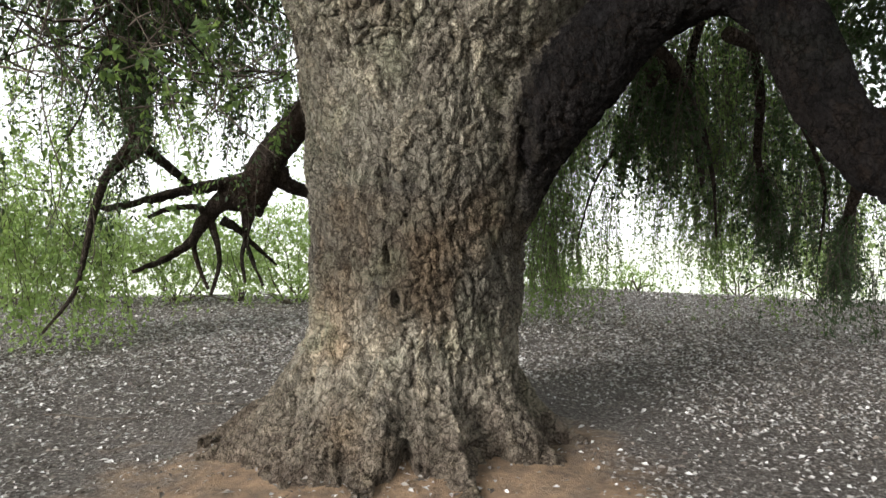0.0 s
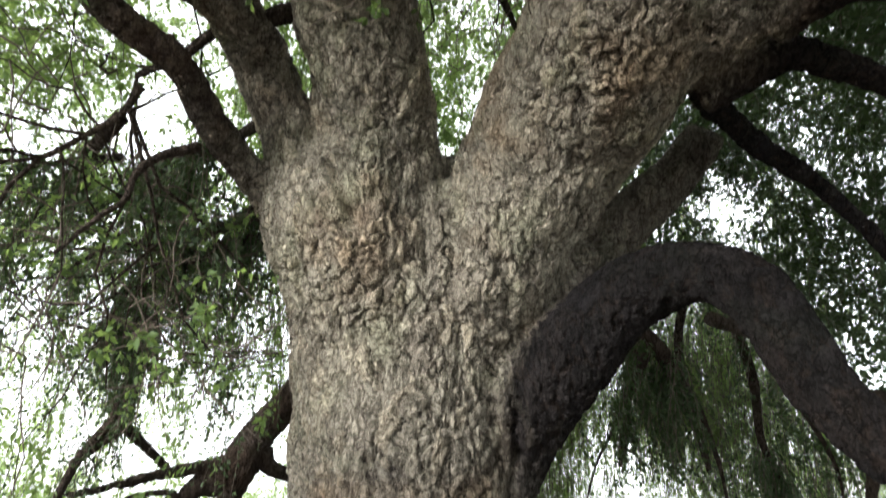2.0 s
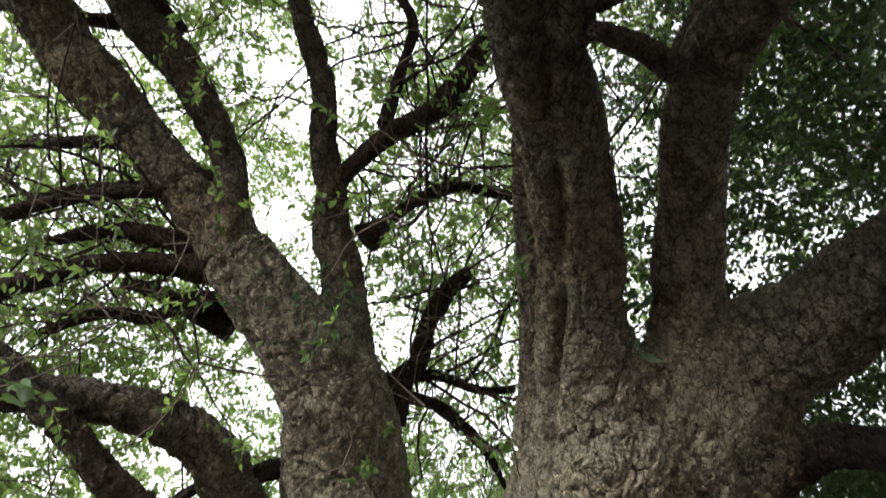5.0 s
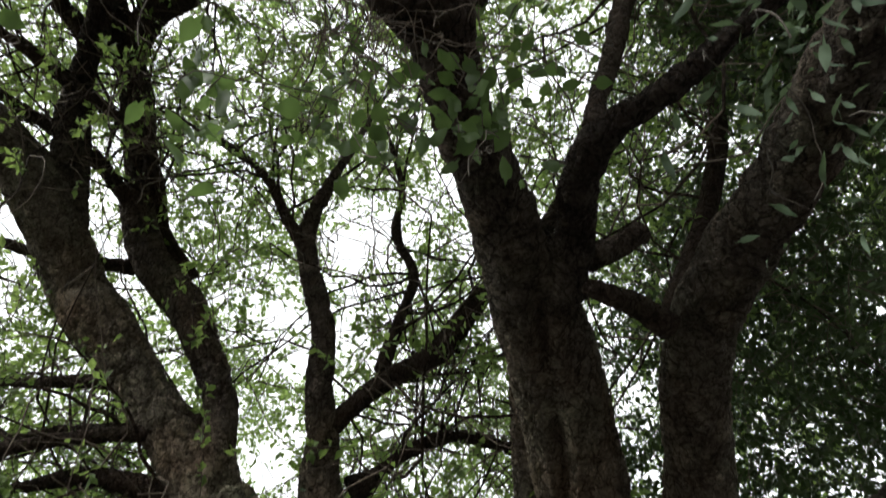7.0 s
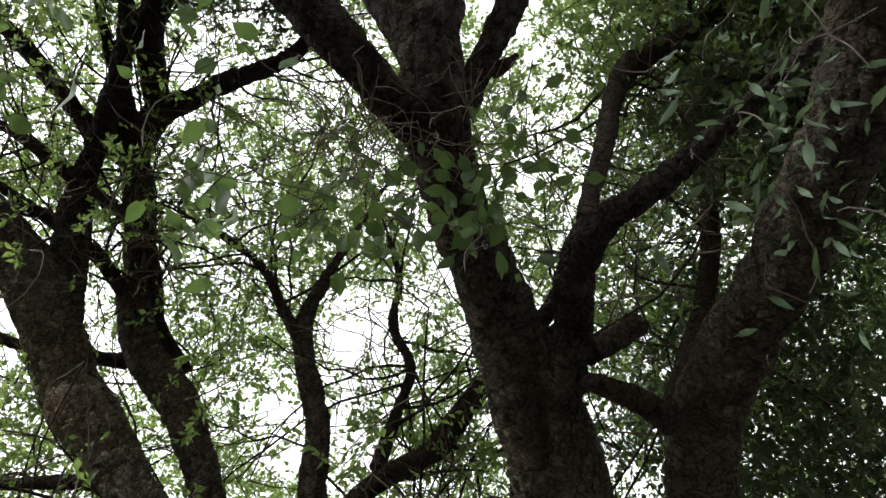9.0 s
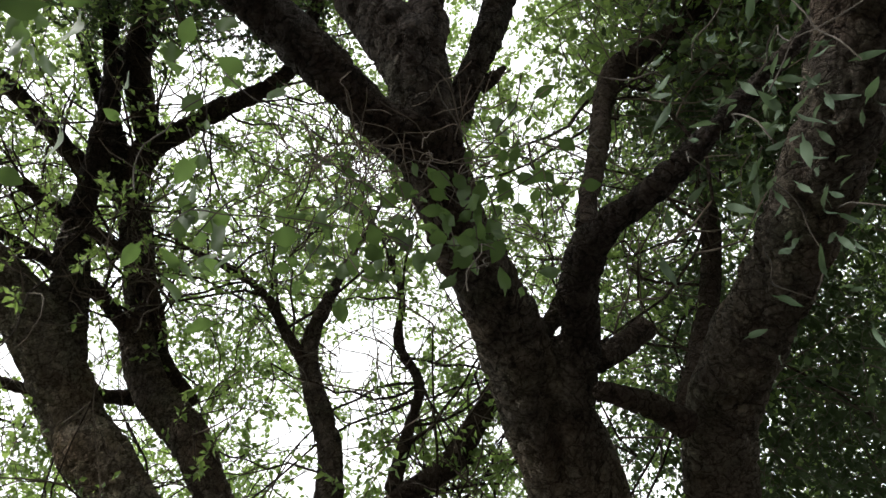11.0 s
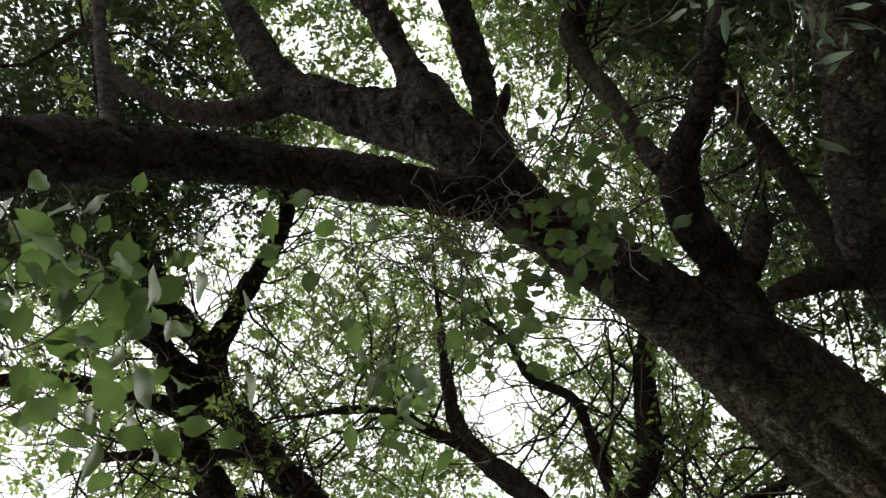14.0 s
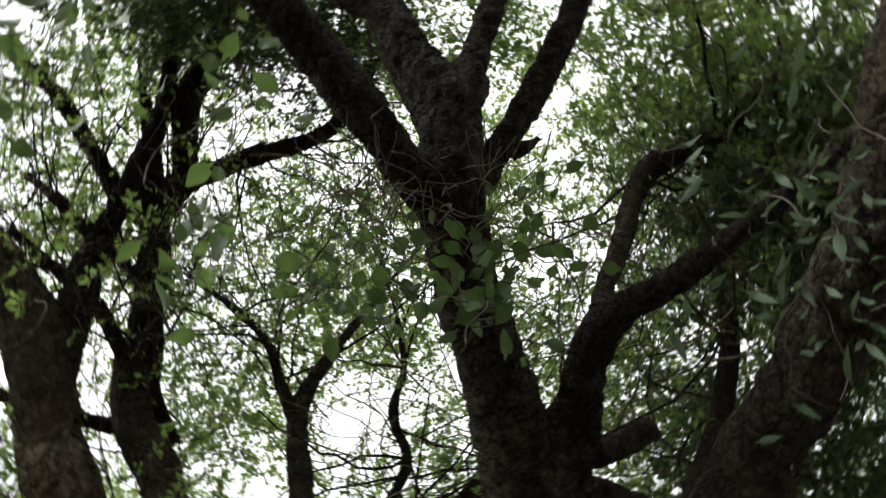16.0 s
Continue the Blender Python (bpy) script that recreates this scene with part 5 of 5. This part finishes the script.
# ---- climbing plants on the overhead limbs ----
def blade(length, width, curl, tooth):
    """A thin, curled leaf blade with a midrib fold, base at the origin, along +y."""
    rows, v, f = 10, [], []
    for i in range(rows):
        u = i / (rows - 1)
        w = width * 0.5 * (1 - tooth * math.sin(9 * u)) * math.sin(math.pi * min(1, 0.12 + 0.88 * u) ** 0.72) ** 0.85 + 0.004 * width
        y, z = length * u, -curl * length * u * u + 0.03 * length * math.sin(7 * u)
        for s in (-1, -0.5, 0, 0.5, 1):
            v.append((s * w, y, z + 0.3 * abs(s) * w - 0.14 * s * s * w))
    for i in range(rows - 1):
        for j in range(4):
            a = i * 5 + j
            f.append([a, a + 1, a + 6, a + 5])
    v.append((0, -0.35 * length, -0.06 * length))
    n = len(v) - 1
    f.append([n, 2, 1])
    f.append([n, 3, 2])
    return v, f


def blade_mesh(name, mat, *args):
    v, f = blade(*args)
    me = bpy.data.meshes.new(name)
    me.from_pydata(v, [], f)
    me.materials.append(mat)
    me.polygons.foreach_set("use_smooth", [True] * len(f))
    return me


OVATE = [blade_mesh("leaf", VINE_LEAF, 1.0, w, c, 0.05) for w, c in ((0.72, 0.12), (0.62, 0.28), (0.82, -0.1))]
LANCE = [blade_mesh("leaf", GREY_LEAF, 1.0, w, c, 0.02) for w, c in ((0.3, 0.3), (0.24, 0.55), (0.36, 0.1))]


def vine(label, centre, spread, count, size, blades, strands, reach, down=0.6):
    """A climber: strings that wander through its place and single leaves that hang in it."""
    ob = tagged(new("climbing_vine"), label, "vine", "climbing vines")
    ob.location = centre
    spread = np.array(spread)
    for k in range((strands + 1) // 2):
        s = rng.normal(0, 0.75, 3) * spread
        m = 7
        pts, w = [], unit(rng.normal(0, 1, 3) + np.array([0, 0, -0.3]))
        for i in range(m):
            pts.append((*s, 0.0009 * (1 - 0.5 * i / m)))
            w = unit(w + rng.normal(0, 0.42, 3) + np.array([0, 0, -0.12]))
            s = s + w * reach / m
        part("string", tube(spline(pts, 0.03), 5), STRING, ob)
    for k in range(count):
        at = rng.normal(0, 0.8, 3) * spread
        way = unit(rng.normal(0, 0.8, 3) * np.array([1, 1, 0.45]) + np.array([0, 0, -down]))
        me = blades[k % len(blades)]
        leaf = new("leaf", me)
        leaf.parent = ob
        s = size * rng.uniform(0.6, 1.25)
        turn = Vector(way).to_track_quat("Y", "Z").to_matrix().to_4x4() @ Matrix.Rotation(rng.uniform(-0.8, 0.8), 4, "Y")
        leaf.matrix_basis = Matrix.Translation(at) @ turn @ Matrix.Scale(s, 4)


STRING, t, b = material("vine_string", 0.8)
t.links.new(ramp(t, noise_tex(t, 9.0), [(0.3, (0.03, 0.026, 0.02)), (0.7, (0.085, 0.072, 0.058))]), b.inputs["Base Color"])

GREEN_VINE = "green ovate-leaved climber hanging from the overhead limb"
GREY_VINE = "grey-green narrow-leaved climber tangled round a shaded limb"
vine(GREEN_VINE, (0.05, -0.08, 3.82), (0.16, 0.12, 0.1), 58, 0.06, OVATE, 24, 0.6, 0.3)
vine(GREEN_VINE, (-0.28, -0.12, 3.8), (0.12, 0.14, 0.14), 36, 0.06, OVATE, 16, 0.6, 0.3)
vine(GREEN_VINE, (-0.72, -0.03, 3.5), (0.07, 0.12, 0.12), 28, 0.064, OVATE, 4, 0.5)
vine(GREEN_VINE, (-0.44, -0.02, 3.7), (0.08, 0.1, 0.1), 24, 0.06, OVATE, 4, 0.5)
vine(GREEN_VINE, (-0.66, -0.52, 3.55), (0.14, 0.1, 0.14), 16, 0.064, OVATE, 6, 0.5)
vine("large-leaved green climber hanging low from the limb", (-1.12, -0.58, 3.1), (0.17, 0.2, 0.16), 120, 0.068, OVATE, 9, 0.5, 0.15)
vine(GREEN_VINE, (0.27, -0.4, 4.3), (0.17, 0.17, 0.15), 34, 0.064, OVATE, 8, 0.5)
vine(GREY_VINE, (0.72, -0.3, 3.4), (0.2, 0.2, 0.16), 48, 0.056, LANCE, 7, 0.4)
vine(GREY_VINE, (0.92, -0.08, 3.4), (0.16, 0.26, 0.18), 36, 0.058, LANCE, 7, 0.45)
vine(GREY_VINE, (0.9, -0.5, 3.5), (0.2, 0.16, 0.14), 34, 0.058, LANCE, 5, 0.4)


def dead_twigs(centre, spread, count, reach):
    """A tuft of dry brown rootlets and twigs that hangs under a limb."""
    ob = tagged(new("dead_twig_tuft"), "tuft of dry brown twigs hanging under a limb", "twigs")
    ob.location = centre
    for k in range(count):
        s = rng.normal(0, 0.7, 3) * np.array(spread)
        w = unit(rng.normal(0, 0.55, 3) + np.array([0, 0, -0.7]))
        pts = []
        for i in range(6):
            pts.append((*s, 0.0013 * (1 - 0.12 * i)))
            w = unit(w + rng.normal(0, 0.3, 3) + np.array([0, 0, -0.1]))
            s = s + w * reach * rng.uniform(0.7, 1.3) / 5
        part("twig", tube(spline(pts, 0.04), 5), TWIG, ob)


dead_twigs((-0.36, -0.3, 3.86), (0.13, 0.1, 0.06), 55, 0.3)
dead_twigs((-0.05, -0.35, 4.0), (0.16, 0.12, 0.08), 40, 0.34)
vine("green climber in the crook of two stems", (1.17, 2.2, 4.75), (0.05, 0.1, 0.28), 26, 0.11, LANCE, 10, 0.6)
vine("bushy green climber over the forked stem", (-0.85, 2.55, 5.15), (0.26, 0.24, 0.2), 200, 0.062, LANCE, 40, 0.7, 0.2)
vine("pale green leafy tip hanging near the low limb", (-1.2, 1.3, 3.02), (0.06, 0.06, 0.08), 9, 0.1, OVATE, 3, 0.35)
